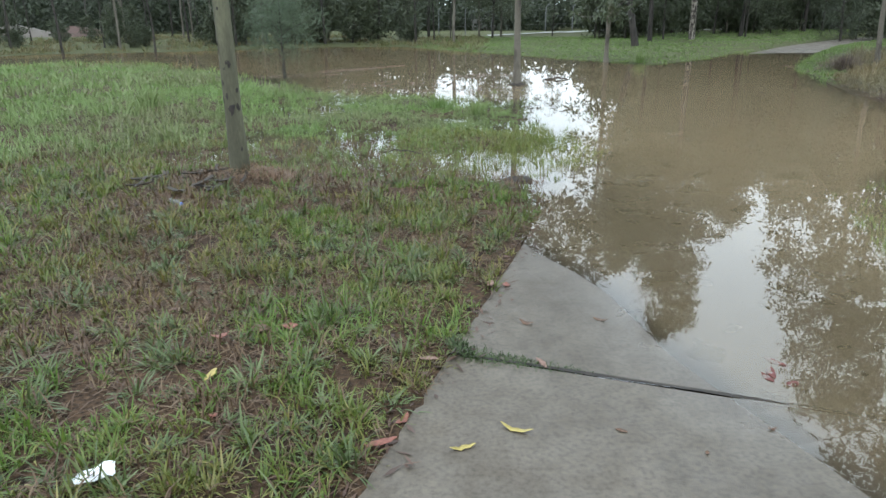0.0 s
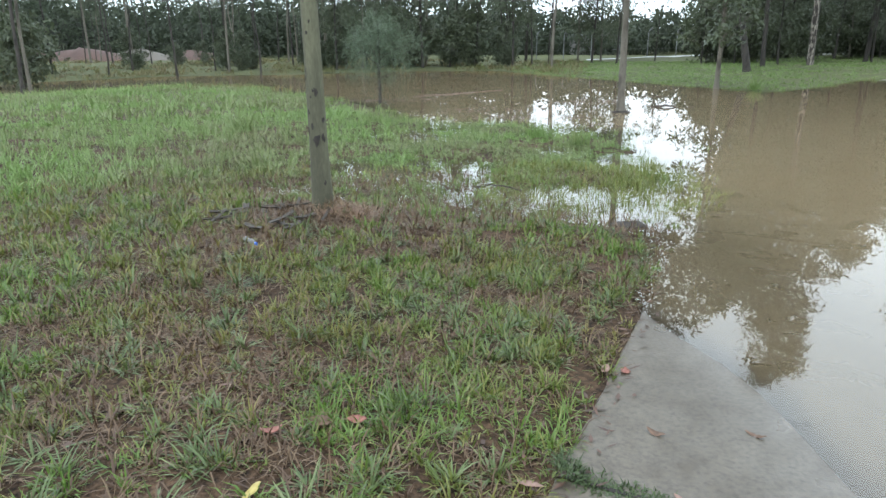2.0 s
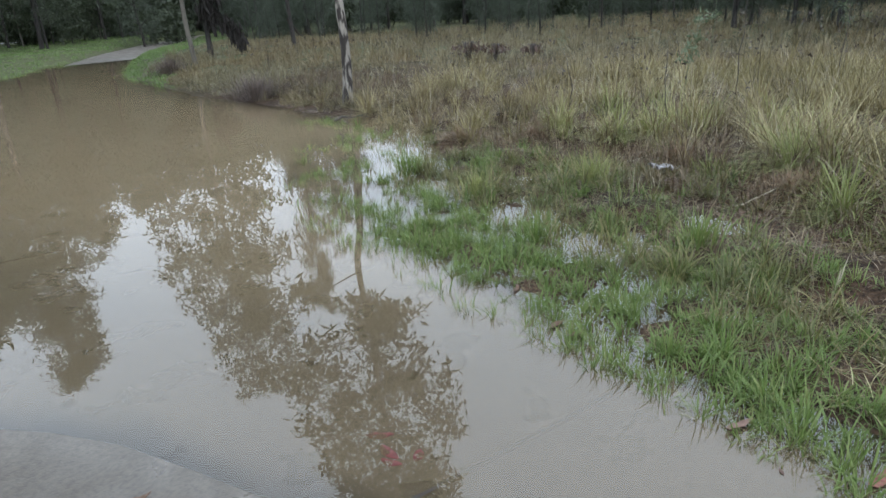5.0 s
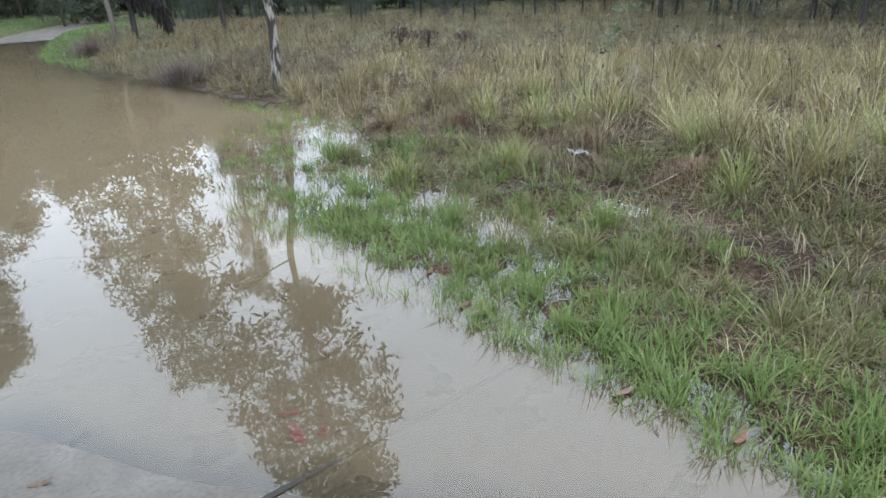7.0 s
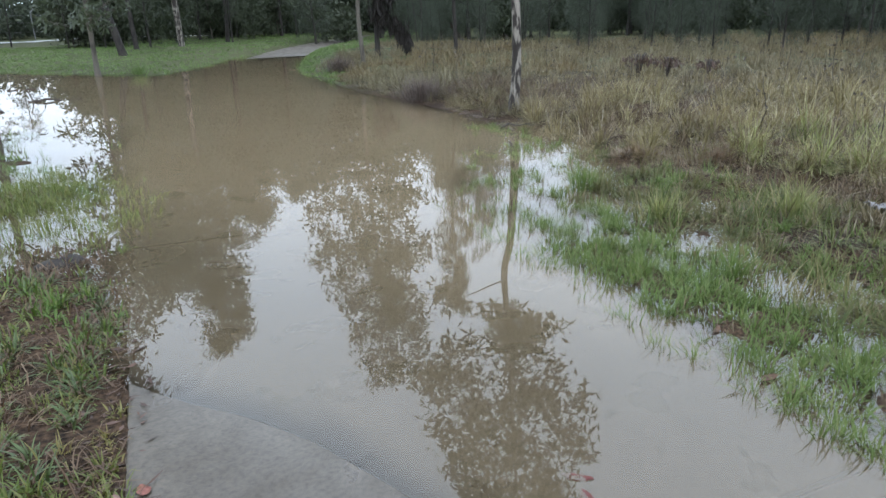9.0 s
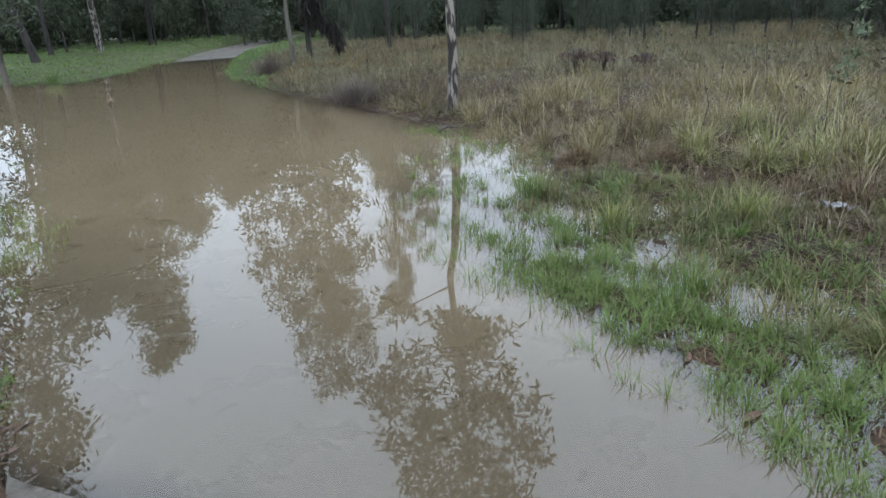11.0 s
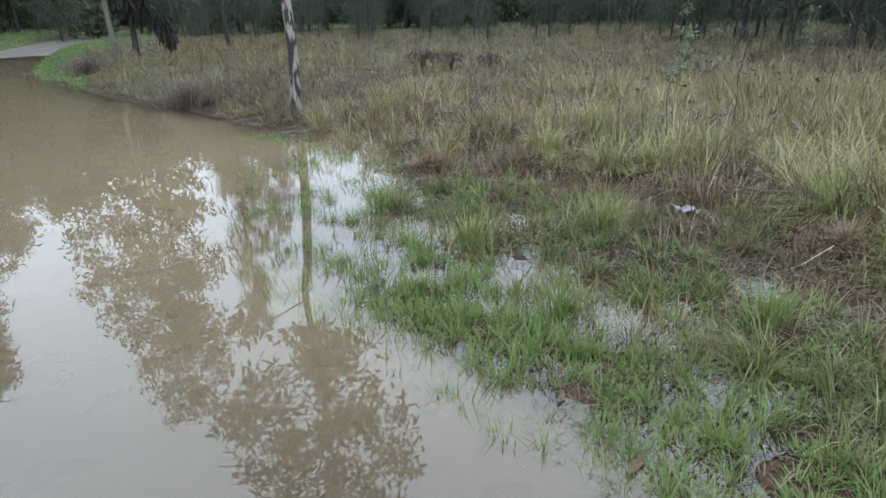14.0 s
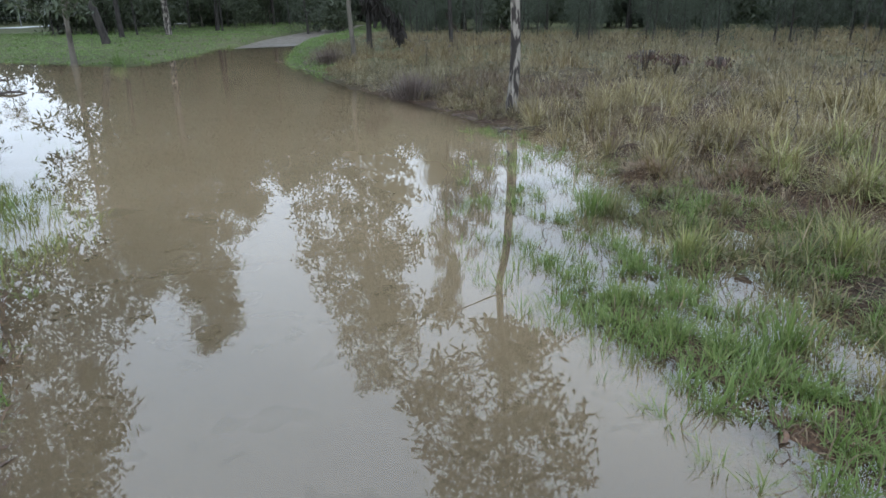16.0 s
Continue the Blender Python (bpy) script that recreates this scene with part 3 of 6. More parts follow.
def grow_grass():
    def lawn(near, far):
        def keep(x, y):
            d = np.hypot(x - 0.1, y - 0.8)
            o = off_path(x, y)
            s = ashore(x, y)
            ok = left_side(x, y) & (d >= near) & (d < far) & (o > -0.06) & (s > -0.25)
            clump = 0.35 + 0.65 * smooth(vnoise(x, y, 0.22, 24) + 0.5 * vnoise(x, y, 0.1, 25), -0.35, 0.25)
            return ok * clump * (1 - 0.85 * bare(x, y)) * smooth(o + 0.06 * vnoise(x, y, 0.25, 23), -0.04, 0.06) * (0.12 + 0.88 * smooth(height(x, y), -0.02, 0.03))
        return keep
    blades("lawn_grass", scatter(-5, 1.2, 0.4, 5.5, 4500, lawn(0, 4.4), 26, 0.034), 0.085, 0.0066, 0.85, LAWN, "short wet lawn grass with brown patches")
    blades("lawn_grass", scatter(-8, 1.6, 2, 11, 2300, lawn(4.2, 8.8), 18, 0.04), 0.095, 0.0090, 0.75, LAWN, "short wet lawn grass with brown patches")

    blades("lawn_grass", scatter(-6, 0.6, -5, 0.4, 900, lawn(0, 9), 14, 0.04), 0.09, 0.009, 0.8, LAWN, "short wet lawn grass with brown patches")

    blades("coarse_lawn_tufts", scatter(-5, 1.0, 0.5, 6.5, 700, lambda x, y: left_side(x, y) * (off_path(x, y) > 0.08) * (ashore(x, y) > 0.1) * (1 - 0.5 * bare(x, y)), 34, 0.028), 0.115, 0.0085, 1.1, COARSE, "coarse radiating tufts in the wet lawn", segs=3)

    blades("lawn_grass", scatter(-1.5, 5.6, -6, 0.7, 800, lambda x, y: (x > line_x(y)) * (off_path(x, y) > 0.04) * (ashore(x, y) > -0.1) * (x < dry_edge(y)) * (1 - 0.7 * bare(x, y)), 14, 0.04), 0.11, 0.008, 0.8, LAWN, "short wet lawn grass with brown patches")

    def thatch(x, y):
        d = np.hypot(x, y)
        return left_side(x, y) * (d < 9) * (off_path(x, y) > -0.02) * (ashore(x, y) > 0.0) * (0.35 + 0.65 * bare(x, y))
    blades("thatch", scatter(-7, 1.4, -2, 9, 1900, thatch, 8, 0.04), 0.11, 0.0065, 1.2, THATCH, "flattened dead brown grass between the tufts", 0.012, 0.3)

    def meadow(near, far, thin=0.35):
        def keep(x, y):
            d = np.hypot(x, y)
            s = ashore(x, y)
            shore = smooth(s + 0.35 * vnoise(x, y, 1.1, 41), -0.5, 0.3)
            return left_side(x, y) & (d >= near) & (d < far) & (s > -0.9) & (off_path(x, y) > 0.2), shore * (1 - thin * bare(x, y)) * (0.06 + 0.94 * smooth(height(x, y), -0.03, 0.03))
        return lambda x, y: np.prod(np.array(keep(x, y), float), axis=0)
    roots = scatter(-13, 2, 3, 18, 560, meadow(8.3, 16), 12, 0.06)
    x, y = roots[:2]
    tall = np.maximum(0.10 + 0.07 * smooth(-x + 0.3 * y, 2, 7) + 0.05 * vnoise(x, y, 1.6, 42), 0.06)
    blades("meadow_grass", roots, tall, 0.010, 0.6, LUSH, "fresh green tall grass on flooded meadow")
    roots = scatter(-32, 2, 3, 31, 120, meadow(15.5, 34, 0.2), 10, 0.12)
    x, y = roots[:2]
    blades("meadow_grass", roots, 0.17 + 0.06 * vnoise(x, y, 3, 43), 0.024, 0.5, LUSH, "fresh green tall grass on flooded meadow")

    def flooded(x, y):
        return (x < line_x(y) - 1.15) * smooth(y, 6.6, 7.4) * (1 - smooth(y, 14.5, 17)) * smooth(x, -5, -2) * (1 - 0.75 * smooth(x, 0.9, 2.0)) * (0.35 + 0.65 * smooth(height(x, y), -0.03, 0.0)) * (0.3 + 0.7 * smooth(vnoise(x, y, 0.5, 44), -0.2, 0.3))
    blades("flooded_grass", scatter(-5, 2.6, 6.5, 17, 950, flooded, 12, 0.06), 0.10, 0.0065, 0.75, LUSH, "half-drowned olive grass in shallow flood water")

    blades("flooded_grass", scatter(-0.6, 2.0, 6.8, 9.8, 2300, lambda x, y: (x < line_x(y) - 1.1) * (0.25 + 0.75 * smooth(vnoise(x, y, 0.45, 45), -0.2, 0.3)), 14, 0.06), 0.11, 0.006, 0.7, OLIVELAWN, "half-drowned olive grass in shallow flood water")

    def far_bank(x, y):
        s = ashore(x, y)
        return (s > -0.1) * (off_path(x, y) > 0.1) * (y > 23.5) * ((x < line_x(y)) | (off_path(x, y) < np.interp(y, [26, 29, 36, 50], [0.3, 1.6, 2.6, 4]))) * (np.hypot(x, y) < 75)
    blades("far_bank_grass", scatter(-2, 50, 22, 60, 90, far_bank, 10, 0.16), 0.10, 0.026, 0.7, BANKGREEN, "short bright green grass beside the footpath")

    def bog(x, y):
        s = ashore(x, y)
        right = x > line_x(y)
        patch = smooth(vnoise(x, y, 0.5, 51) + 0.7 * vnoise(x, y, 0.21, 52) + 0.55 * smooth(s, -0.6, -0.15) + 0.15 * smooth(s, -0.15, 0.1) * (1 - smooth(s, 0.5, 0.9)) + 0.25 * smooth(-y, -2.6, -1.6), 0.04, 0.38)
        return right * (s > -0.75) * (x < dry_edge(y) - 0.2) * (y < 9) * (1 - 0.9 * smooth(s, 1.0, 2.2)) * patch * (1 - 0.75 * smooth(s, 0.5, 0.95) * (1 - smooth(s, 1.2, 1.6)) * smooth(vnoise(x, y, 0.5, 50), -0.25, 0.2)) * smooth(s, -0.75, -0.45) * (1 - 0.7 * smooth(y, 4.4, 5.6)) * (1 - 0.35 * smooth(s, 0.5, 1.2)) * (off_path(x, y) > -0.1) * (0.75 + 0.25 * smooth(height(x, y), -0.035, 0.01))
    blades("waterside_grass", scatter(2, 7.3, -2, 9, 4600, bog, 30, 0.036), 0.11, 0.0055, 0.6, BOG, "bright green grass standing in shallow flood water", 0.0, segs=3)

    def drowned(x, y):
        s = ashore(x, y)
        return (x > line_x(y)) * (y < 8) * smooth(s, -0.95, -0.6) * (1 - 0.8 * smooth(s, -0.2, 0.5)) * smooth(vnoise(x, y, 0.3, 54), -0.25, 0.3) * (off_path(x, y) > -0.15)
    blades("drowned_grass", scatter(2, 7, -1, 8, 1000, drowned, 9, 0.05), 0.055, 0.0035, 0.7, STALK, "thin dark drowned stems at the water's edge")

    def mush(x, y):
        s = ashore(x, y)
        return (x > line_x(y)) * (y < 8) * (off_path(x, y) > 0.02) * smooth(s, -0.4, 0.1) * (1 - smooth(s, 1.4, 2.0)) * (x < dry_edge(y))
    blades("matted_stems", scatter(2, 7, -3, 8, 450, mush, 8, 0.06), 0.085, 0.005, 1.4, DEADFOOT, "matted dead stems on the wet mud", 0.008, 0.3)

    def worn(x, y):
        """The trodden red mud along the foot of the dry grass."""
        e = x - dry_edge(y)
        return smooth(e, -0.9, -0.35) * (1 - smooth(e, 0.0, 0.25)) * smooth(vnoise(x, y, 0.8, 56) + 0.35 * smooth(y, 4.5, 6), -0.3, 0.2)

    def mid(x, y):
        s = ashore(x, y)
        right = x > line_x(y)
        return right * (s > 0.35) * (x < dry_edge(y) + 0.2) * (y < 9) * smooth(s, 0.35, 1.3) * (1 - 0.9 * worn(x, y)) * smooth(vnoise(x, y, 0.55, 53) + 0.6 * vnoise(x, y, 0.22, 57), -0.25, 0.25)
    blades("bank_grass", scatter(2.5, 8, -4, 8, 1700, mid, 40, 0.05), 0.15, 0.0066, 0.8, MIDGRASS, "flattened olive and brown grass on the bank", segs=3)

    def sods(x, y):
        s = ashore(x, y)
        return (x > line_x(y)) * (x < dry_edge(y) + 0.4) * (y < 9) * smooth(s, 0.5, 1.1) * (1 - 0.85 * worn(x, y)) * smooth(vnoise(x, y, 0.6, 55) + 0.6 * vnoise(x, y, 0.25, 58), -0.3, 0.2)
    blades("lodged_tussocks", scatter(2.8, 8, -4, 8.5, 1500, sods, 80, 0.06), 0.20, 0.0058, 1.05, SODGREEN, "lodged olive tussocks bent over on the bank", segs=3)
    blades("lodged_straw", scatter(2.8, 8, -4, 8.5, 230, sods, 24, 0.10), 0.20, 0.0045, 1.25, DRY, "bleached straws lying over the tussocks", 0.01, segs=3)

    def foot(x, y):
        e = x - dry_edge(y)
        return (e > -0.12) * (e < 2.0) * smooth(ashore(x, y), 0.5, 1.0) * (y < 13)
    blades("dead_grass_foot", scatter(4.2, 11, -5, 13, 620, foot, 40, 0.10), 0.26, 0.006, 0.7, DEADFOOT, "brown dead grass at the foot of the straw", fan=0.4)

    def straw(x, y):
        return (x > line_x(y)) * (x < dry_edge(y) + 0.4) * (y < 9) * smooth(ashore(x, y), 0.9, 2.0) * (0.35 + 0.65 * smooth(vnoise(x, y, 0.5, 59), -0.2, 0.3))
    blades("thatch", scatter(3, 8, -4, 8, 600, straw, 10, 0.08), 0.20, 0.0055, 1.4, DEADFOOT, "flattened dead brown grass on the bank", 0.012, 0.3)

    blades("pale_stubble", scatter(3.6, 7.6, 0.5, 7.5, 26, lambda x, y: (x > dry_edge(y) - 1.3) * (x < dry_edge(y) + 0.1) * smooth(vnoise(x, y, 0.6, 69), -0.1, 0.3), 5, 0.05), 0.17, 0.0075, 0.2, PALESTRAW, "short bleached stubble standing in the mud")

    def dry(near, far):
        def keep(x, y):
            d = np.hypot(x, y)
            e = x - dry_edge(y)
            gaps = 1 - (0.85 if near < 5 else 0.5) * smooth(vnoise(x, y, 0.9, 64) + 0.4 * vnoise(x, y, 0.4, 65), 0.05, 0.6)
            return (e > -0.05) * (d >= near) * (d < far) * (off_path(x, y) > np.interp(y, [25, 28, 36, 50], [0.7, 2.6, 3.6, 5])) * smooth(e + 0.3 * vnoise(x, y, 0.8, 61), -0.1, 0.35) * gaps
        return keep
    roots = scatter(4.4, 15, -5, 14, 1000, dry(0, 13.5), 120, 0.085)
    x, y = roots[:2]
    e = x - dry_edge(y)
    blades("dry_grass", roots, 0.31 + 0.12 * vnoise(x, y, 1.1, 62) + 0.12 * smooth(e, 0, 2.5), 0.0072, 1.0, DRY, "tall dry straw-coloured grass on the bank", segs=3)
    roots = scatter(4.4, 12, -5, 14, 620, lambda x, y: dry(0, 11)(x, y) * (x - dry_edge(y) < 2.2) * smooth(vnoise(x, y, 1.3, 66) + 0.7 * smooth(-y, -5, -3) - 0.3 * smooth(y, 4.5, 6), -0.3, 0.2), 210, 0.085)
    blades("green_tussocks", roots, 0.46, 0.0068, 1.2, TUSSOCK, "arching yellow-green tussock grass along the bank", segs=3)
    blades("pale_straws", scatter(4.4, 15, -5, 14, 60, lambda x, y: dry(0, 13)(x, y), 6, 0.12), 0.46, 0.0055, 1.0, PALESTRAW, "single bleached straws arching over the dry grass", segs=3)
    roots = scatter(8, 40, -12, 42, 190, dry(12.8, 42), 44, 0.15)
    x, y = roots[:2]
    blades("dry_grass", roots, 0.33 + 0.14 * vnoise(x, y, 2.2, 63) + 0.08 * vnoise(x, y, 0.8, 67), 0.0125, 0.8, FARSTRAW, "tall dry straw-coloured grass on the bank")
    fringe = lambda x, y: (x > dry_edge(y) - 0.75) * (x < dry_edge(y) + 0.5) * (ashore(x, y) > 0.12) * smooth(vnoise(x, y, 0.6, 70) + 0.9 * (x - dry_edge(y) + 0.45), -0.3, 0.3)
    blades("bank_grass", scatter(7, 14, 7.8, 24, 520, fringe, 50, 0.08), 0.24, 0.0085, 0.85, FARSTRAW, "olive and brown grass along the muddy shore", segs=3)
    rough = lambda x, y: (ashore(x, y) > 0.2) * (x < -2.0 + 0.1 * y) * (y > 24) * smooth(vnoise(x, y, 4.0, 71) + 0.5 * vnoise(x, y, 1.4, 72), -0.5, 0.4)
    blades("rough_grass", scatter(-50, 3, 24, 68, 34, rough, 16, 0.22), 0.30, 0.034, 0.6, MIDGRASS, "rough olive grass under the far trees")
    for x, y, w in ((6.15, 3.05, 0.26), (5.55, 2.0, 0.2), (6.75, 4.9, 0.24), (6.5, 5.75, 0.2)):
        roots = tuft_roots(x, y, 620, w)
        blades("dead_tuft", roots, 0.15, 0.0062, 1.5, REDSTRAW, "matted reddish dead grass at the foot of the tussocks", 0.08 * np.exp(-((roots[0] - x) ** 2 + (roots[1] - y) ** 2) / (w * w)), segs=3)
    verge = lambda x, y: (x > line_x(y)) * (off_path(x, y) > 0.08) * (ashore(x, y) > -0.15) * (x < dry_edge(y) + 0.6 * vnoise(x, y, 1.5, 68)) * smooth(y, 16, 21)
    blades("far_bank_grass", scatter(9, 24, 15, 36, 260, verge, 12, 0.10), 0.11, 0.017, 0.7, BANKGREEN, "short bright green grass beside the footpath")


# ---- trees ----
def leaf_cloud(centres, spreads, per, size, seed, droop=0.5, slim=0.28, knots=0, far=False):
    """Small pointed leaves round the twig ends, as one array; with knots they hang in small bunches."""
    r = np.random.default_rng(seed)
    centres, spreads = np.asarray(centres, float), np.asarray(spreads, float)
    if knots:
        centres = np.repeat(centres, knots, axis=0)
        spreads = np.repeat(spreads, knots)
        centres = centres + r.normal(0, 0.95, centres.shape) * spreads[:, None]
        spreads, per = spreads * r.uniform(0.2, 0.55, len(spreads)), max(1, per // knots)
    c = np.repeat(centres, per, axis=0)
    sp = np.repeat(spreads, per)
    k = len(c)
    p = c + r.normal(0, 1, (k, 3)) * sp[:, None] * np.array([1, 1, 0.75])
    d = r.normal(0, 1, (k, 3))
    d[:, 2] -= droop * 2
    d /= np.linalg.norm(d, axis=1)[:, None]
    s = np.cross(d, r.normal(0, 1, (k, 3)))
    s /= np.linalg.norm(s, axis=1)[:, None] + 1e-9
    l = size * r.uniform(0.6, 1.35, k)[:, None]
    if far:
        v = np.stack((p - s * l * slim / 2, p + s * l * slim / 2, p + d * l), 1)
        return v.reshape(-1, 3), np.arange(k * 3), np.full(k, 3)
    v = np.empty((k, 4, 3))
    v[:, 0] = p
    v[:, 1] = p + d * l * 0.45 + s * l * slim / 2
    v[:, 2] = p + d * l
    v[:, 3] = p + d * l * 0.45 - s * l * slim / 2
    f = np.arange(k * 4)
    return v.reshape(-1, 3), f, np.full(k, 4)


def shaped_tree(name, at, label, facing, spine, girth, rows, leaf, bunches, per, bark, leaves, seed, slim=0.3, droop=0.4, bunch=0.15, limbs=18, sides=12, gaps=0.2, size=0.6, group=""):
    """A tree whose trunk follows spine (height, sideways) and whose crown keeps between the sideways reaches in rows (height, left, right)."""
    r = np.random.default_rng(seed)
    tree = thing(name, at, label, "tree", group, turn=facing)
    ground_z = at[2]
    sh, su = np.array(spine, float).T
    top = sh[-1]
    n = 44
    h = np.linspace(-0.2, top, n)
    u = np.interp(h, sh, su)
    u = np.convolve(np.pad(u, 1, mode="edge"), [0.25, 0.5, 0.25], mode="valid")
    v = np.cumsum(r.normal(0, 0.012 * top / 10, n)) * np.clip(h, 0, 1)
    wood = Shape()
    rad = girth * (1 - 0.86 * np.clip(h / top, 0, 1)) * (1 + 0.3 * np.exp(-np.maximum(h, 0) / 0.2))
    wood.tube(np.stack((u, v, h - ground_z), 1), rad, sides)
    H, L, R = np.array(rows, float).T
    want = int(bunches * 3)
    ch = r.uniform(H[0], H[-1], want)
    lo, hi = np.interp(ch, H, L), np.interp(ch, H, R)
    wide = hi - lo
    q = r.random(want)
    cu = lo + wide * q
    cv = np.sqrt(np.maximum(1 - (2 * q - 1) ** 2, 0.04)) * wide * 0.45 * r.uniform(-1, 1, want)
    open_sky = vnoise(cu + 40, ch, size, seed) + 0.6 * vnoise(cu + 40, ch, size * 0.45, seed + 3)
    on = (r.random(want) < np.sqrt(wide / wide.max())) & (open_sky > gaps - 0.9 + 0.5 * np.abs(2 * q - 1))
    c = np.stack((cu, cv, ch - ground_z), 1)[on][:bunches]
    for p in c[r.permutation(len(c))[:limbs]]:
        out = math.hypot(p[0] - np.interp(p[2] + ground_z, h, u), p[1])
        h0 = max(p[2] + ground_z - out * r.uniform(0.25, 0.9), H[0] * 0.85)
        b = np.array([np.interp(h0, h, u), np.interp(h0, h, v), h0 - ground_z])
        t = np.linspace(0, 1, 6)[:, None]
        bow = np.array([0, 0, out * r.uniform(-0.12, 0.2)])
        line = b + (p - b) * t + bow * (4 * t * (1 - t)) + r.normal(0, 0.025 * out, (6, 3)) * (t > 0) * (t < 1)
        r0 = max(girth * (1 - 0.86 * h0 / top) * 0.3, 0.008)
        wood.tube(line, np.linspace(r0, r0 * 0.22, 6), 5)
    if sides > 8:
        for p in c:
            b = np.array([np.interp(p[2] + ground_z - 0.3, h, u), 0, p[2] - 0.3])
            w = (b - p) / (np.linalg.norm(b - p) + 1e-6) * min(0.45, np.linalg.norm(b - p)) + r.normal(0, 0.06, 3)
            wood.tube([p + w, p + w * 0.5 + r.normal(0, 0.02, 3), p], [0.007, 0.005, 0.003], 3, False)
    part("trunk", wood.mesh("trunk", bark), tree)
    vv, f, sz = leaf_cloud(c, bunch * r.uniform(0.6, 1.3, len(c)), per, leaf, seed + 1, droop, slim, 0, sides < 8)
    part("crown", quick_mesh("crown", vv, f, sz, leaves), tree)
    return tree


def make_tree(name, at, label, tall, girth, crown_from, reach, leaf, per, bark, leaves, seed, limbs=14, twigs=5, lean=(0, 0), droop=0.5, slim=0.28,
              rise=0.7, trunk_sides=10, group="", bend=0.15, clump=0.38, fork=0.0):
    r = np.random.default_rng(seed)
    tree = thing(name, at, label, "tree", group)
    wood = Shape()
    n = 14
    h = np.linspace(-0.3, tall * 0.93, n)
    wobx = np.cumsum(r.normal(0, bend, n)) * 0.12 * np.clip(h, 0, 5) / 2
    woby = np.cumsum(r.normal(0, bend, n)) * 0.12 * np.clip(h, 0, 5) / 2
    px, py = lean[0] * h + wobx * (h > 0.5), lean[1] * h + woby * (h > 0.5)
    spine = np.stack((px, py, h), 1)
    rad = girth * (1 - 0.8 * np.clip(h / tall, 0, 1)) * (1 + 0.35 * np.exp(-np.maximum(h, 0) / 0.18))
    wood.tube(spine, rad, trunk_sides)
    ends, sp = [], []
    for i in range(limbs):
        u = crown_from + (1 - crown_from) * (i + r.uniform(0.1, 0.9)) / limbs
        z0 = u * tall * 0.92
        base = np.array([np.interp(z0, h, px), np.interp(z0, h, py), z0])
        a = i * 2.4 + r.uniform(-0.5, 0.5)
        v = (u - crown_from) / (1 - crown_from)
        out = reach * min(0.55 + 1.6 * v, 1.3 - 1.08 * v) * r.uniform(0.65, 1.2)
        up = rise * out * r.uniform(0.5, 1.2)
        m = 6
        t = np.linspace(0, 1, m)
        curve = base + np.stack((np.cos(a) * out * t, np.sin(a) * out * t, up * t ** 0.8), 1)
        curve[1:] += r.normal(0, 0.05 * out, (m - 1, 3))
        r0 = girth * (1 - 0.8 * u) * 0.5
        far = trunk_sides < 8
        wood.tube(curve[::2] if far else curve, np.linspace(r0, r0 * 0.2, m)[::2] if far else np.linspace(r0, r0 * 0.2, m), 4 if far else 5)
        for j in range(twigs):
            q = r.uniform(0.35, 1.0)
            s0 = np.array([np.interp(q, t, curve[:, c]) for c in range(3)])
            b = a + r.uniform(-1.3, 1.3)
            ln = out * r.uniform(0.2, 0.45)
            tip = s0 + np.array([math.cos(b) * ln, math.sin(b) * ln, ln * r.uniform(-0.3, 0.9)])
            bow = r.normal(0, 0.04, 3)
            if not far:
                wood.tube([s0, (s0 + tip) / 2 + bow, tip], [r0 * 0.25, r0 * 0.18, r0 * 0.06], 4, False)
            ends += [tip, (tip + s0) / 2]
            sp += [clump * r.uniform(0.6, 1.3) * (1 - 0.25 * v), clump * 0.8 * (1 - 0.2 * v)]
        ends.append(curve[-1])
        sp.append(clump * (1 - 0.25 * v))
    for z0 in np.linspace(crown_from * tall * 1.1, tall, limbs):
        ends.append(np.array([np.interp(z0, h, px), np.interp(z0, h, py), z0]) + r.normal(0, 0.3, 3) * reach * 0.5)
        sp.append(clump * 1.1)
    part("trunk", wood.mesh("trunk", bark), tree)
    v, f, sz = leaf_cloud(ends, sp, per, leaf, seed + 1, droop, slim, 4 if per >= 16 else 0, trunk_sides < 8)
    part("crown", quick_mesh("crown", v, f, sz, leaves), tree)
    return tree


def gz(x, y):
    return float(height(np.array([x]), np.array([y]))[0])


# dense dark growth beyond the left arm of the flood
DARKEDGE = [(-8.6, 48.5, 1.3), (-10.5, 47.5, 1.2), (-12.3, 46.0, 1.0), (-6.8, 49.5, 1.2), (-13.8, 45.0, 1.0), (-9.5, 50.5, 1.5), (-11.5, 51, 1.0), (-5.2, 50.5, 1.3), (-15.2, 45.5, 1.0), (-14, 48, 1.4)]


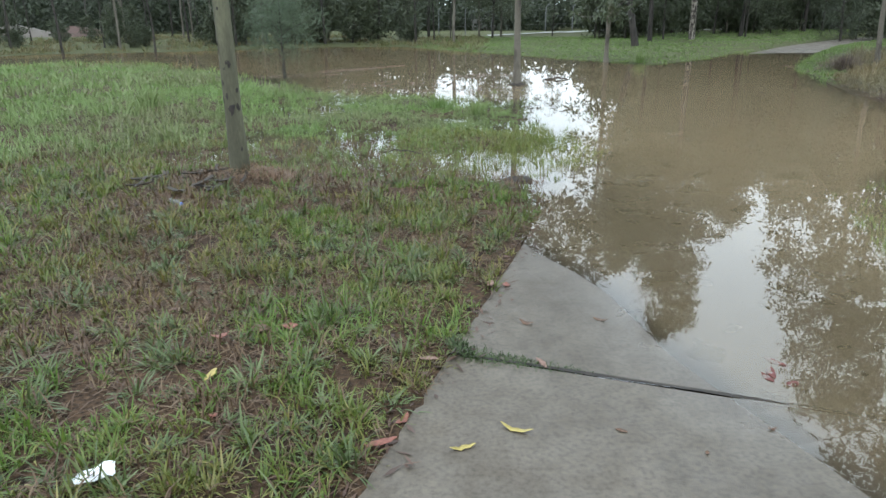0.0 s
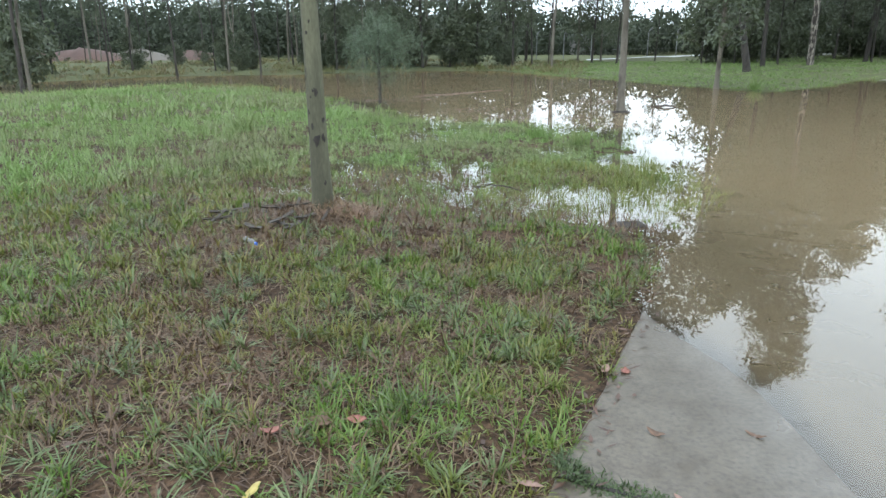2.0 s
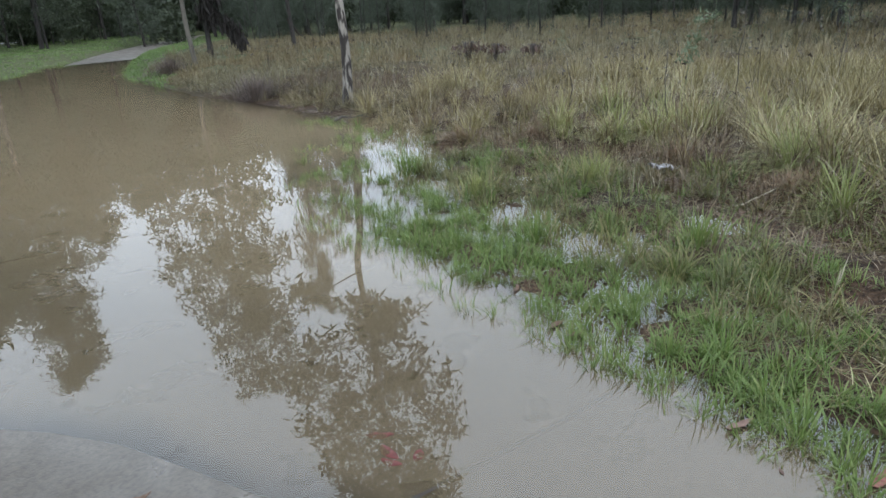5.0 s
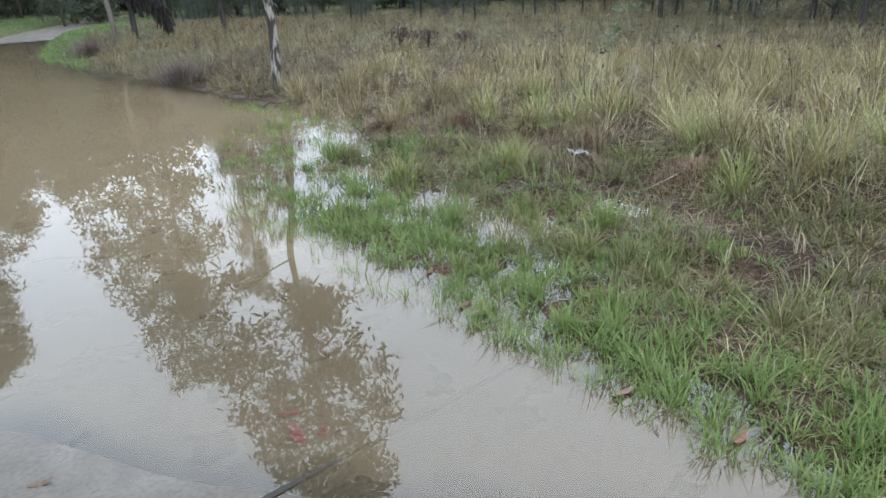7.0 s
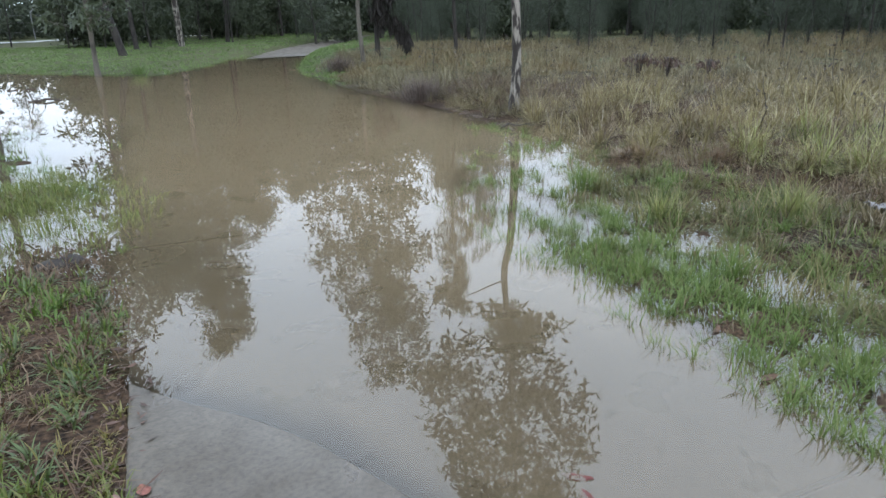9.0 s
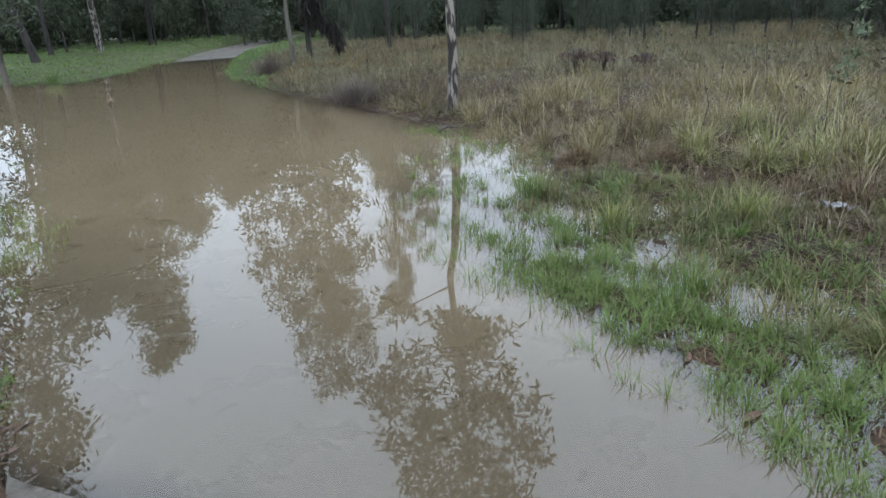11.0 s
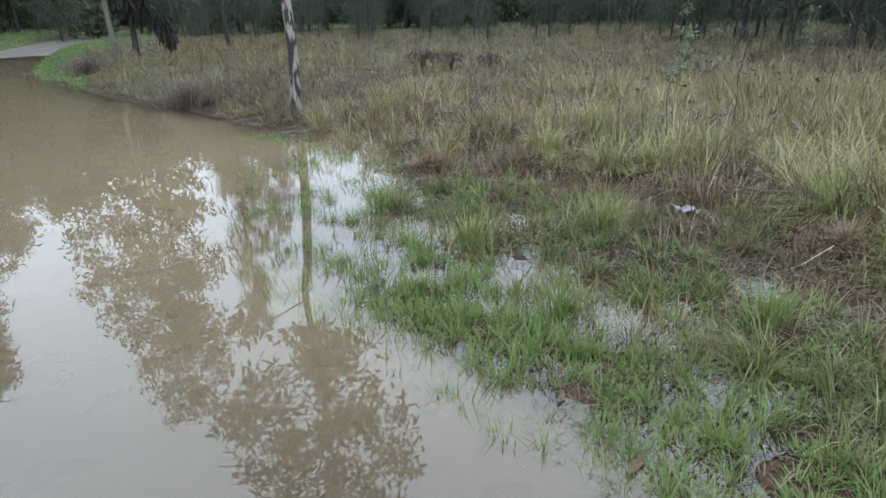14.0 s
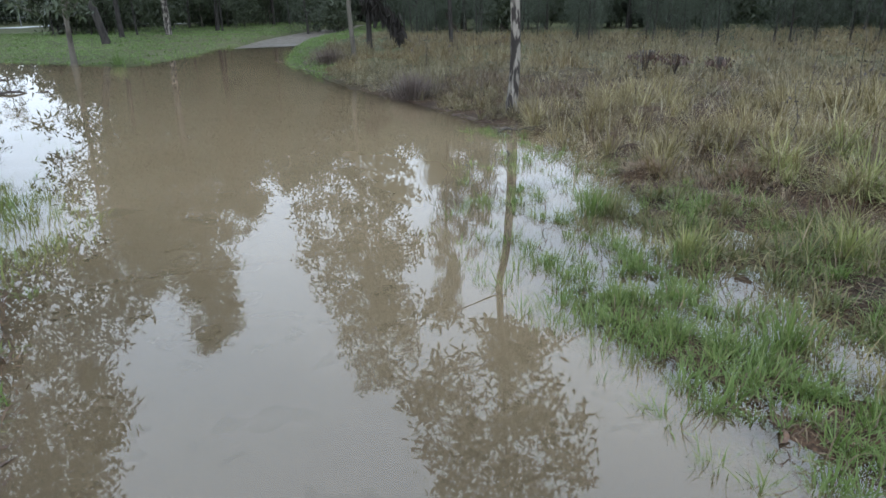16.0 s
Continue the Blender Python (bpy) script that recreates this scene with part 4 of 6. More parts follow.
def plant_trees():
    gum = "gum trees round the flooded path"
    make_tree("gum_tree", (*TRUNK, gz(*TRUNK)), "gum tree with smooth greenish trunk and black scars in the lawn", 11, 0.082, 0.5, 2.0, 0.14, 26, BARK_SMOOTH, GUM_LEAF, 11, lean=(-0.012, 0.0), bend=0.03, group=gum, trunk_sides=18)
    shaped_tree("gum_tree", (8.42, 9.48, gz(8.42, 9.48)), "young gum tree with pale trunk and black peeling bark", -46.4,
                [(0, 0), (0.5, 0.06), (1.2, 0.06), (2.4, 0.0), (2.8, -0.11), (3.1, -0.1), (3.7, -0.05), (4.3, 0.05), (5.3, 0.05), (9.0, 0.3)], 0.085,
                [(3.3, -1.4, -1.25), (3.65, -1.2, -0.95), (3.8, -0.2, 0.4), (4.0, -0.5, 1.0), (4.5, -0.95, 0.7), (5.0, -1.85, 0.95), (5.4, -1.65, 1.5), (5.9, -1.55, 2.05), (6.5, -1.45, 1.7), (7.2, -1.2, 1.45), (8.3, -0.6, 1.5), (9.0, -0.3, 1.2), (9.4, 0.1, 0.6)],
                0.20, 430, 19, BARK_PATCH, GUM_LEAF, 12, slim=0.27, bunch=0.13, limbs=20, gaps=0.25, group=gum, sides=14)
    shaped_tree("gum_tree", (1.83, 17.2, -0.05), "tall gum tree with pale grey trunk standing in flood water", -5.4, [(0, 0), (2.5, -0.03), (6, 0.12), (10.5, 0.05)], 0.088,
                [(3.1, 0.9, 1.6), (3.5, -1.6, 2.4), (4.4, -2.2, 2.9), (5.0, -2.2, 2.3), (5.7, -2.0, 1.7), (6.9, -1.9, 1.95), (8.1, -1.6, 1.6), (9.2, -1.2, 1.4), (10.6, -0.3, 0.4)],
                0.2, 720, 20, BARK_PALE, GUM_LEAF, 13, bunch=0.17, limbs=24, gaps=-0.2, group=gum, sides=14)
    shaped_tree("gum_tree", (6.12, 26.3, gz(6.12, 26.3)), "gum tree with low spreading bare limbs on grassy bank", -12.6, [(0, 0), (3, 0.02), (6, -0.1), (9, 0.2)], 0.088,
                [(1.6, -1.2, 1.0), (2.2, -1.8, 1.6), (3.0, -1.9, 1.9), (4.5, -1.9, 2.2), (6.0, -1.6, 2.2), (8.0, -1.0, 1.6), (9.2, -0.2, 0.5)],
                0.22, 280, 14, BARK_PALE, GUM_LEAF, 14, bunch=0.18, limbs=26, gaps=0.35, size=0.8, group=gum)
    shaped_tree("gum_tree", (13.35, 21.2, gz(13.35, 21.2)), "slim gum tree with pale trunk in the dry grass", -33.8, [(0, 0), (1.6, -0.12), (4.1, -0.05), (6.0, 0.05), (7.3, 0.2), (11.8, 0.1)], 0.08,
                [(2.6, -0.7, 0.9), (3.2, -1.6, 1.5), (4.0, -2.2, 1.75), (5.5, -2.35, 1.4), (6.8, -2.3, 2.0), (7.4, -1.9, 1.5), (8.5, -1.7, 1.6), (9.2, -1.0, 1.8), (10.3, -1.1, 2.0), (11.3, -1.0, 1.6), (12.4, -0.5, 0.8)],
                0.21, 640, 18, BARK_PALE, GUM_LEAF, 15, bunch=0.19, limbs=26, gaps=0.12, group=gum)
    make_tree("gum_tree", (15.5, 23.4, gz(15.5, 23.4)), "gum tree with dark hanging bark in the dry grass", 11.5, 0.10, 0.3, 1.8, 0.28, 24, BARK_DARK, GUM_LEAF, 16, group=gum)
    shaped_tree("gum_tree", (15.3, 43.5, gz(15.3, 43.5)), "tall gum tree with white mottled trunk beside the path", -19.4, [(0, 0), (4, -0.1), (12, 0.1), (20, 0.2)], 0.2,
                [(6.5, -1.5, 2.0), (9.0, -1.8, 2.5), (12, -1.8, 2.1), (14, -1.9, 1.9), (16.4, -1.6, 1.75), (18, -1.1, 1.75), (19, -0.8, 1.6), (20.5, -0.5, 0.8)],
                0.34, 560, 30, BARK_PATCH, GUM_LEAF, 17, bunch=0.36, limbs=22, gaps=0.1, size=1.1, sides=7, group=gum)
    shaped_tree("gum_tree", (13.0, 44.6, gz(13.0, 44.6)), "dark gum tree at the edge of the wood", -17, [(0, 0), (6, -0.2), (13.6, 0.1)], 0.15,
                [(6.5, -1.4, 1.5), (8.5, -2.0, 1.9), (11, -1.9, 1.8), (13, -1.3, 1.4), (14.2, -0.4, 0.5)],
                0.34, 320, 28, BARK_DARK, GUM_LEAF, 119, bunch=0.36, limbs=18, gaps=0.3, size=1.0, sides=7, group=gum)
    shaped_tree("gum_tree", (20.6, 49.0, gz(20.6, 49.0)), "dark gum tree at the edge of the wood", -23, [(0, 0), (6, 0.2), (13.5, 0.2)], 0.16,
                [(6.0, -1.2, 1.5), (8.0, -1.5, 2.2), (10, -1.2, 2.2), (11.5, -0.9, 2.3), (13.2, -0.7, 1.4), (14.4, -0.3, 0.7)],
                0.34, 340, 30, BARK_DARK, GUM_LEAF, 117, bunch=0.36, limbs=18, gaps=0.15, size=1.0, sides=7, group=gum)
    shaped_tree("gum_tree", (27.5, 54.0, gz(27.5, 54.0)), "dark gum tree at the edge of the wood", -27.4, [(0, 0), (6, 0.0), (12.6, -0.1)], 0.16,
                [(3.0, -1.5, 1.6), (8.0, -1.7, 1.6), (11.4, -1.4, 1.3), (12.6, -0.9, 0.7), (13.5, -0.3, 0.1)],
                0.34, 220, 24, BARK_DARK, GUM_LEAF, 118, bunch=0.42, limbs=16, gaps=-0.05, size=1.0, sides=7, group=gum)
    shaped_tree("gum_tree", (10.2, 38.0, 0.1), "leaning dark gum tree on the grassy bank", -14, [(0, 0.15), (3, -0.45), (7, -0.6), (12.5, 0.4)], 0.2,
                [(3.5, -1.7, 0.9), (6.0, -1.7, 1.5), (9.0, -1.4, 1.4), (11.0, -0.9, 1.3), (13.0, -0.2, 0.9)],
                0.3, 330, 26, BARK_DARK, GUM_LEAF, 18, bunch=0.32, limbs=18, gaps=0.35, size=0.9, sides=7, group=gum)
    make_tree("sapling_tree", (-4.66, 19.6, 0), "feathery grey-green she-oak sapling standing in water", 2.3, 0.05, 0.32, 0.9, 0.22, 30, BARK_DARK, SAP_LEAF, 19, limbs=16, twigs=5, slim=0.05, clump=0.3, rise=0.5, droop=0.2)
    shaped_tree("she_oak", (20.2, 23.8, gz(20.2, 23.8)), "slender she-oak with long drooping needles", -42.6, [(0, -0.2), (3.5, -0.35), (8, -0.5), (12.4, 0.05)], 0.09,
                [(3.0, -1.0, 1.4), (4.0, -1.2, 1.7), (6.0, -1.3, 1.7), (8.0, -1.3, 1.5), (9.1, -1.2, 1.3), (9.8, -1.1, 0.1), (11.6, -0.8, 0.1), (12.6, -0.1, 0.25)],
                0.62, 230, 26, BARK_DARK, OAK_LEAF, 20, slim=0.042, droop=2.6, bunch=0.15, limbs=44, gaps=0.32, size=0.6)
    hung = [o for o in bpy.data.objects if o.get("label", "").startswith("gum tree with dark hanging")][0]
    v, f, sz = leaf_cloud([(0.1, -0.2, 2.2), (-0.15, -0.3, 1.9), (0.2, -0.3, 1.7), (0.5, -0.4, 1.35), (0.75, -0.5, 1.05), (0.9, -0.55, 0.85), (-0.2, -0.2, 2.6), (0.05, -0.25, 1.5), (1.02, -0.6, 0.62), (0.3, -0.35, 2.3)], [0.15, 0.15, 0.17, 0.16, 0.15, 0.12, 0.1, 0.14, 0.1, 0.15], 70, 0.45, 77, 2.5, 0.16)
    part("hanging_bark", quick_mesh("hanging_bark", v, f, sz, CHAR), [c for c in hung.children if c.name.startswith("trunk")][0], "dark shredded bark hanging in a heap")
    # models for the woods
    models = []
    for i, (tall, girth, reach, bark) in enumerate([(11, 0.10, 2.0, BARK_DARK), (13, 0.12, 2.3, BARK_DARK), (9.5, 0.085, 1.8, BARK_PALE), (14, 0.13, 2.5, BARK_DARK)]):
        models.append(make_tree("gum_tree", (0, 0, 0), "dark slender gum tree in the far wood", tall, girth, 0.2, reach, 0.31, 20, bark, FAR_LEAF, 30 + i, limbs=16, twigs=3, group="wood beyond the flood", trunk_sides=7, clump=0.5))
    thin = []
    for i, (tall, girth, bark) in enumerate([(11.5, 0.075, BARK_DARK), (13, 0.085, BARK_PALE), (10, 0.06, BARK_DARK)]):
        thin.append(make_tree("gum_tree", (0, 0, 0), "slender gum tree with a thin high crown in the far wood", tall, girth, 0.5, 1.8, 0.24, 20, bark, FAR_LEAF, 70 + i, limbs=9, twigs=3, group="wood beyond the flood", trunk_sides=7, clump=0.34, bend=0.3))
    oaks = []
    for i, tall in enumerate((8.5, 10.5, 7.0)):
        oaks.append(make_tree("she_oak", (0, 0, 0), "dark feathery she-oak with drooping needles", tall, 0.10, 0.10, 1.6, 0.5, 24, BARK_DARK, OAK_LEAF, 40 + i, limbs=16, twigs=3, slim=0.05, droop=0.7, rise=0.6, trunk_sides=6, group="she-oak thicket behind the dry grass", clump=0.45))
    shrubs = []
    for i, tall in enumerate((3.2, 4.4, 2.4)):
        shrubs.append(make_tree("shrub", (0, 0, 0), "dense dark green shrub under the trees", tall, 0.06, 0.03, 1.5, 0.30, 20, BARK_DARK, FAR_LEAF, 50 + i, limbs=12, twigs=3, slim=0.4, droop=0.3, rise=0.8, trunk_sides=5, group="undergrowth of the far wood", clump=0.38))
    r = np.random.default_rng(5)

    def put(model, x, y, scale, first=[], force=False):
        ratio = x / max(y, 1)
        if y > 46:
            limit = 0.14 if 0.39 < ratio < 0.6 else 0.10 if 0.1 < ratio < 0.26 else 0.175 if ratio > 0.1 else 0.3
            size = {"g": 12.5, "s": 3.6}[model.name[0]] if not model.name.startswith("she") else 9
            if not force and 0.03 < ratio < 0.21 and (model.name.startswith("shrub") or ratio > 0.1 or r.random() < 0.5):
                return
            scale = min(scale, limit * math.hypot(x, y) / size)
        m = pose(x, y, gz(x, y) - 0.05, r.uniform(-3, 3), r.uniform(-3, 3), r.uniform(0, 360))
        if model not in first:
            first.append(model)
            model.matrix_basis = m @ Matrix.Scale(scale, 4)
            return
        c = copy_thing(model, m)
        c.scale = (scale, scale, scale)
    spots = [(-20.9, 22.8), (-20.2, 24.9), (-24.9, 36.8), (-21.8, 38.8), (-24.3, 52), (-17, 39.9), (-19.1, 51), (0.4, 47.1), (-3.2, 54), (-5, 50), (-9, 52), (-12, 49),
             (14.6, 47), (17.5, 49.4), (3.2, 60), (8, 57), (-14, 56), (-28, 44), (-31, 40), (-33, 35), (-7, 58), (-1, 52), (22, 55), (27.6, 56)]
    for i, (x, y) in enumerate(spots):
        put(models[i % 4] if x > 2 else thin[i % 3], x, y, r.uniform(0.85, 1.15))
    for i in range(38):
        x = -45 + 105 * (i + r.random()) / 38
        y = r.uniform(56, 84) - 0.35 * max(x - 20, 0)
        gap = -40 < x < -16 or 2 < x < 9
        if not (gap and r.random() < 0.6) and not (x < 12 and r.random() < 0.3) and off_path(np.array(x), np.array(y)) > 2.5:
            put(models[i % 4] if x > 2 else thin[i % 3], x, y, r.uniform(0.8, 1.3))
    for i in range(40):
        x = -16 + 62 * (i + r.random()) / 40
        y = r.uniform(50, 60) + (0 if x < 2 else 3) - 0.25 * max(x - 14, 0)
        if not 2.0 < x < 9.5 and off_path(np.array(x), np.array(y)) > 3 and not (x < 2 and r.random() < 0.45):
            put(shrubs[i % 3], x, y, r.uniform(0.7, 1.2) * (0.55 if x < 9 else 1.0))
    for i in range(20):
        x = r.uniform(9, 44)
        y = r.uniform(48, 66) - 0.25 * max(x - 14, 0)
        if off_path(np.array(x), np.array(y)) > 3:
            put(models[i % 4], x, y, r.uniform(0.75, 1.25))
            put(shrubs[i % 3], x + r.uniform(-3, 3), y + 2, r.uniform(0.8, 1.5))
    for i in range(22):
        y = r.uniform(50, 64)
        put(thin[i % 3] if i % 4 else models[i % 4], y * r.uniform(-0.34, 0.03), y, r.uniform(0.8, 1.15))
    for i in range(20):
        y = r.uniform(42, 64)
        put(thin[i % 3], y * r.uniform(-0.72, -0.36), y, r.uniform(0.7, 1.0))
    for x, y, k in ((3.6, 56, 0.9), (4.6, 60, 1.0), (5.2, 53, 0.8), (9.3, 62, 0.9), (2.6, 58, 1.0), (6.6, 66, 0.9)):
        put(models[int(x * 10) % 4], x, y, k, force=True)
    for i in range(16):
        y = r.uniform(25, 39)
        put(shrubs[i % 3], -y * r.uniform(0.80, 1.25), y, r.uniform(0.8, 1.4))
        if i % 2:
            y = r.uniform(24, 40)
            put(thin[i % 3], -y * r.uniform(0.75, 1.2), y, r.uniform(0.8, 1.1))
    for i in range(74):
        u = (i + r.random()) / 74
        x, y = 29 + 13 * r.random() + 8 * math.sin(u * 3), 48 - 62 * u
        if off_path(np.array(x), np.array(y)) > 3:
            put(oaks[i % 3], x - max(0, y - 20) * 0.28, y, r.uniform(0.8, 1.25))
        if i % 2:
            put(shrubs[i % 3], x - max(0, y - 20) * 0.28 + 3, y + 1, r.uniform(0.8, 1.5))
    for i, (x, y) in enumerate([(40, 68), (44, 66), (48, 64), (52, 68), (47, 70), (56, 66), (36, 64), (42, 71), (60, 62), (51, 61)]):
        put(shrubs[i % 3], x, y, 2.0)
        put(oaks[i % 3], x + 3, y + 4, 1.0)
    for i in range(15):
        y = r.uniform(44, 56)
        put(shrubs[i % 3], y * r.uniform(-0.68, -0.3), y, r.uniform(0.35, 0.7))
    for i in range(46):
        y = 34 - 44 * (i + r.random()) / 46
        x = 25.5 + 4.5 * r.random() - max(0, y - 20) * 0.2
        if off_path(np.array(x), np.array(y)) > 3:
            put(oaks[(i * 2) % 3], x, y, r.uniform(0.3, 0.52))
    for i, (x, y) in enumerate([(19.6, 1.2), (20.2, -0.6), (18.9, -2.2), (19.4, -4.2), (21.2, 2.4), (22.3, 3.9), (24.2, 5.4), (20.5, -6), (18.5, -7.8), (22, 0.3), (21.6, -2.6), (25.5, 7.5), (23.5, -5), (24, 2)]):
        put(oaks[i % 3], x, y, r.uniform(0.75, 1.0))
        put(oaks[(i + 1) % 3], x + r.uniform(0.3, 1.6), y + r.uniform(-0.8, 0.8), r.uniform(0.45, 0.65))
    for i, (x, y, k) in enumerate(DARKEDGE):
        put(shrubs[i % 3] if i % 2 else models[i % 4], x, y, 0.8 * k)
    # the wood far behind, told apart by nobody
    k = 6600
    x = r.uniform(-90, 95, k)
    y = r.uniform(86, 110, k) - 0.5 * np.maximum(x - 15, 0)
    STEPS = [-0.6, -0.3, -0.15, -0.06, -0.02, 0.06, 0.19, 0.25, 0.31, 0.37, 0.42, 0.47, 0.51, 0.55, 0.6, 0.7, 0.8, 0.95]
    RISES = [0.070, 0.074, 0.084, 0.076, 0.048, 0.042, 0.046, 0.082, 0.145, 0.19, 0.21, 0.17, 0.215, 0.215, 0.18, 0.165, 0.16, 0.15]
    reachup = np.interp(x / y, STEPS, RISES)
    top = reachup * np.hypot(x, y) + 1.2 * vnoise(x, y, 8, 81)
    near = np.arange(k) >= 5000
    ratio = r.uniform(0.22, 0.98, k)
    y = np.where(near, r.uniform(84, 100, k) / (1 + 0.5 * ratio), y)
    x = np.where(near, y * ratio, x)
    reachup = np.where(near, np.interp(ratio, STEPS, RISES), reachup)
    top = np.where(near, reachup * np.hypot(x, y), top)
    east = (np.arange(k) >= 3000) & ~near
    x = np.where(east, r.uniform(50, 64, k), x)
    y = np.where(east, r.uniform(-45, 62, k), y)
    top = np.where(east, 9.5 + 2 * vnoise(x, y, 8, 83), top)
    c = np.stack((x, y, height(x, y) + top * r.random(k) ** np.where(east, 1.3, 0.85)), 1)
    # a sheet behind that wood's leaves, the shade between its trees painted near-black
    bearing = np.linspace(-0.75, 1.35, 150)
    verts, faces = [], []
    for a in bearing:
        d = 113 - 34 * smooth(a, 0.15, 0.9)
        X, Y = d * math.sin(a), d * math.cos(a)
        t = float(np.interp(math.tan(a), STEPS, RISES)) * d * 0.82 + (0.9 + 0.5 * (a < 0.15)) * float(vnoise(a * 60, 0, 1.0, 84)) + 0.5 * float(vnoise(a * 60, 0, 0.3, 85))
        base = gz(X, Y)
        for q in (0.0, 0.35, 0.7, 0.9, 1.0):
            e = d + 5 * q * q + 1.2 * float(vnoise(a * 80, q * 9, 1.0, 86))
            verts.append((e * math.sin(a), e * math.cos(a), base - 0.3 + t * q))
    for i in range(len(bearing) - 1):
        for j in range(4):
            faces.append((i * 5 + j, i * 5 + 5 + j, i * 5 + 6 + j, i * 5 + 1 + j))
    shade_sheet = Shape()
    shade_sheet.add(verts, faces)
    tagged(new("backdrop", shade_sheet.mesh("backdrop", WOOD_SHADE)), "dark green sheet painted as the shaded depth of the distant tree line", "backdrop", kind="structure")
    v, f, sz = leaf_cloud(c, np.full(k, 1.0), 30, 0.56, 82, 0.2, 0.66, 0, True)
    tagged(new("far_wood", quick_mesh("far_wood", v, f, sz, WOOD_LEAF)), "dark green wood far behind the flooded field", "wood", kind="stuff")


# ---- small things ----
def leaf_mesh(name, long, wide, curl, sickle, mat, seed):
    """A fallen gum leaf: a thin curved blade with a midrib crease and thickness."""
    r = np.random.default_rng(seed)
    n, s = 9, Shape()
    t = np.linspace(0, 1, n)
    w = wide * np.sin(math.pi * np.clip(t * 0.94 + 0.03, 0, 1)) ** 0.8 / 2
    cx, cy = long * (t - 0.5), sickle * long * (t - 0.5) ** 2
    cz = curl * long * (t - 0.5) ** 2 + r.normal(0, 0.002, n)
    verts = []
    for dz in (0.0012, 0.0):
        for i in range(n):
            for side, up in ((-1, 0.25), (0, 0.0), (1, 0.25)):
                verts.append((cx[i], cy[i] + side * w[i], cz[i] + dz + up * w[i] * (1 + 0.3 * side)))
    f = []
    for i in range(n - 1):
        for j in range(2):
            a = i * 3 + j
            f.append((a, a + 3, a + 4, a + 1))
            f.append((a + n * 3 + 1, a + n * 3 + 4, a + n * 3 + 3, a + n * 3))
        f.append((i * 3, i * 3 + n * 3, i * 3 + 3 + n * 3, i * 3 + 3))
        f.append((i * 3 + 2, i * 3 + 5, i * 3 + 5 + n * 3, i * 3 + 2 + n * 3))
    s.add(verts, f)
    return s.mesh(name, mat)


def crumpled(name, long, wide, mat, seed, lift=0.03):
    """A crumpled thin sheet with some thickness."""
    r = np.random.default_rng(seed)
    n = 12
    s, verts = Shape(), []
    u, v = np.meshgrid(np.linspace(-0.5, 0.5, n), np.linspace(-0.5, 0.5, n))
    u, v = u.ravel(), v.ravel()
    X = long * u + 0.12 * wide * vnoise(u, v, 0.3, seed)
    Y = wide * v * (0.75 + 0.35 * vnoise(u, v, 0.5, seed + 1)) + 0.18 * wide * u
    Z = lift * (0.55 + 0.7 * np.abs(vnoise(u, v, 0.28, seed + 2)) - 0.35 * np.abs(vnoise(u, v, 0.13, seed + 3)))
    for dz in (0.002, 0.0):
        verts += list(zip(X, Y, np.maximum(Z, 0.002) + dz))
    f = []
    for i in range(n - 1):
        for j in range(n - 1):
            a = i * n + j
            f.append((a, a + 1, a + n + 1, a + n))
            f.append((a + n * n, a + n * n + n, a + n * n + n + 1, a + n * n + 1))
    for k in range(n - 1):
        for a, c in ((k, k + 1), (n * (n - 1) + k + 1, n * (n - 1) + k), ((k + 1) * n, k * n), (k * n + n - 1, (k + 1) * n + n - 1)):
            f.append((c, a, a + n * n, c + n * n))
    s.add(verts, f)
    return s.mesh(name, mat, False)


def top_z(x, y):
    """The level of what one sees from above: path, soil or water."""
    p = float(off_path(np.array(x), np.array(y)))
    z = float(path_z(np.array(x), np.array(y))) if p < 0 else gz(x, y)
    return max(z, 0.0)


LEAF_YELLOW = plain_material("yellow_leaf", (0.30, 0.235, 0.055), (0.40, 0.33, 0.11), 60, 0.5)
LEAF_RED = plain_material("red_leaf", (0.16, 0.05, 0.035), (0.26, 0.10, 0.07), 60, 0.5)
LEAF_SCARLET = plain_material("scarlet_leaf", (0.085, 0.016, 0.013), (0.13, 0.024, 0.019), 60, 0.5)
LEAF_PINK = plain_material("faded_pink_leaf", (0.17, 0.095, 0.07), (0.25, 0.155, 0.12), 60, 0.55)
LEAF_BROWN = plain_material("brown_leaf", (0.07, 0.04, 0.025), (0.15, 0.085, 0.05), 50, 0.6)
PAPER = plain_material("white_paper", (0.72, 0.74, 0.78), (0.85, 0.87, 0.9), 25, 0.6)
FILM = plain_material("dirty_white_plastic", (0.12, 0.115, 0.12), (0.32, 0.31, 0.32), 18, 0.5)
CLOUDY = plain_material("muddy_clear_plastic", (0.06, 0.062, 0.055), (0.14, 0.14, 0.13), 24, 0.25)
BLUE = plain_material("blue_plastic", (0.03, 0.10, 0.42), (0.05, 0.14, 0.5), 10, 0.4)
TWIG = plain_material("wet_dark_twig", (0.025, 0.02, 0.016), (0.06, 0.045, 0.035), 40, 0.6)
GREYWOOD = plain_material("grey_drift_wood", (0.022, 0.018, 0.014), (0.060, 0.048, 0.038), 30, 0.8)
LITTER = leaf_material("leaf_litter", [(0.0, (0.05, 0.028, 0.02)), (0.5, (0.10, 0.055, 0.038)), (0.85, (0.17, 0.085, 0.055)), (1.0, (0.26, 0.2, 0.13))], through=0.0)
HEAP_RED = plain_material("red_earth", (0.045, 0.022, 0.017), (0.075, 0.04, 0.03), 0.6, 0.9)
HEAP_PALE = plain_material("pale_sandy_earth", (0.085, 0.072, 0.06), (0.115, 0.1, 0.085), 0.6, 0.9)
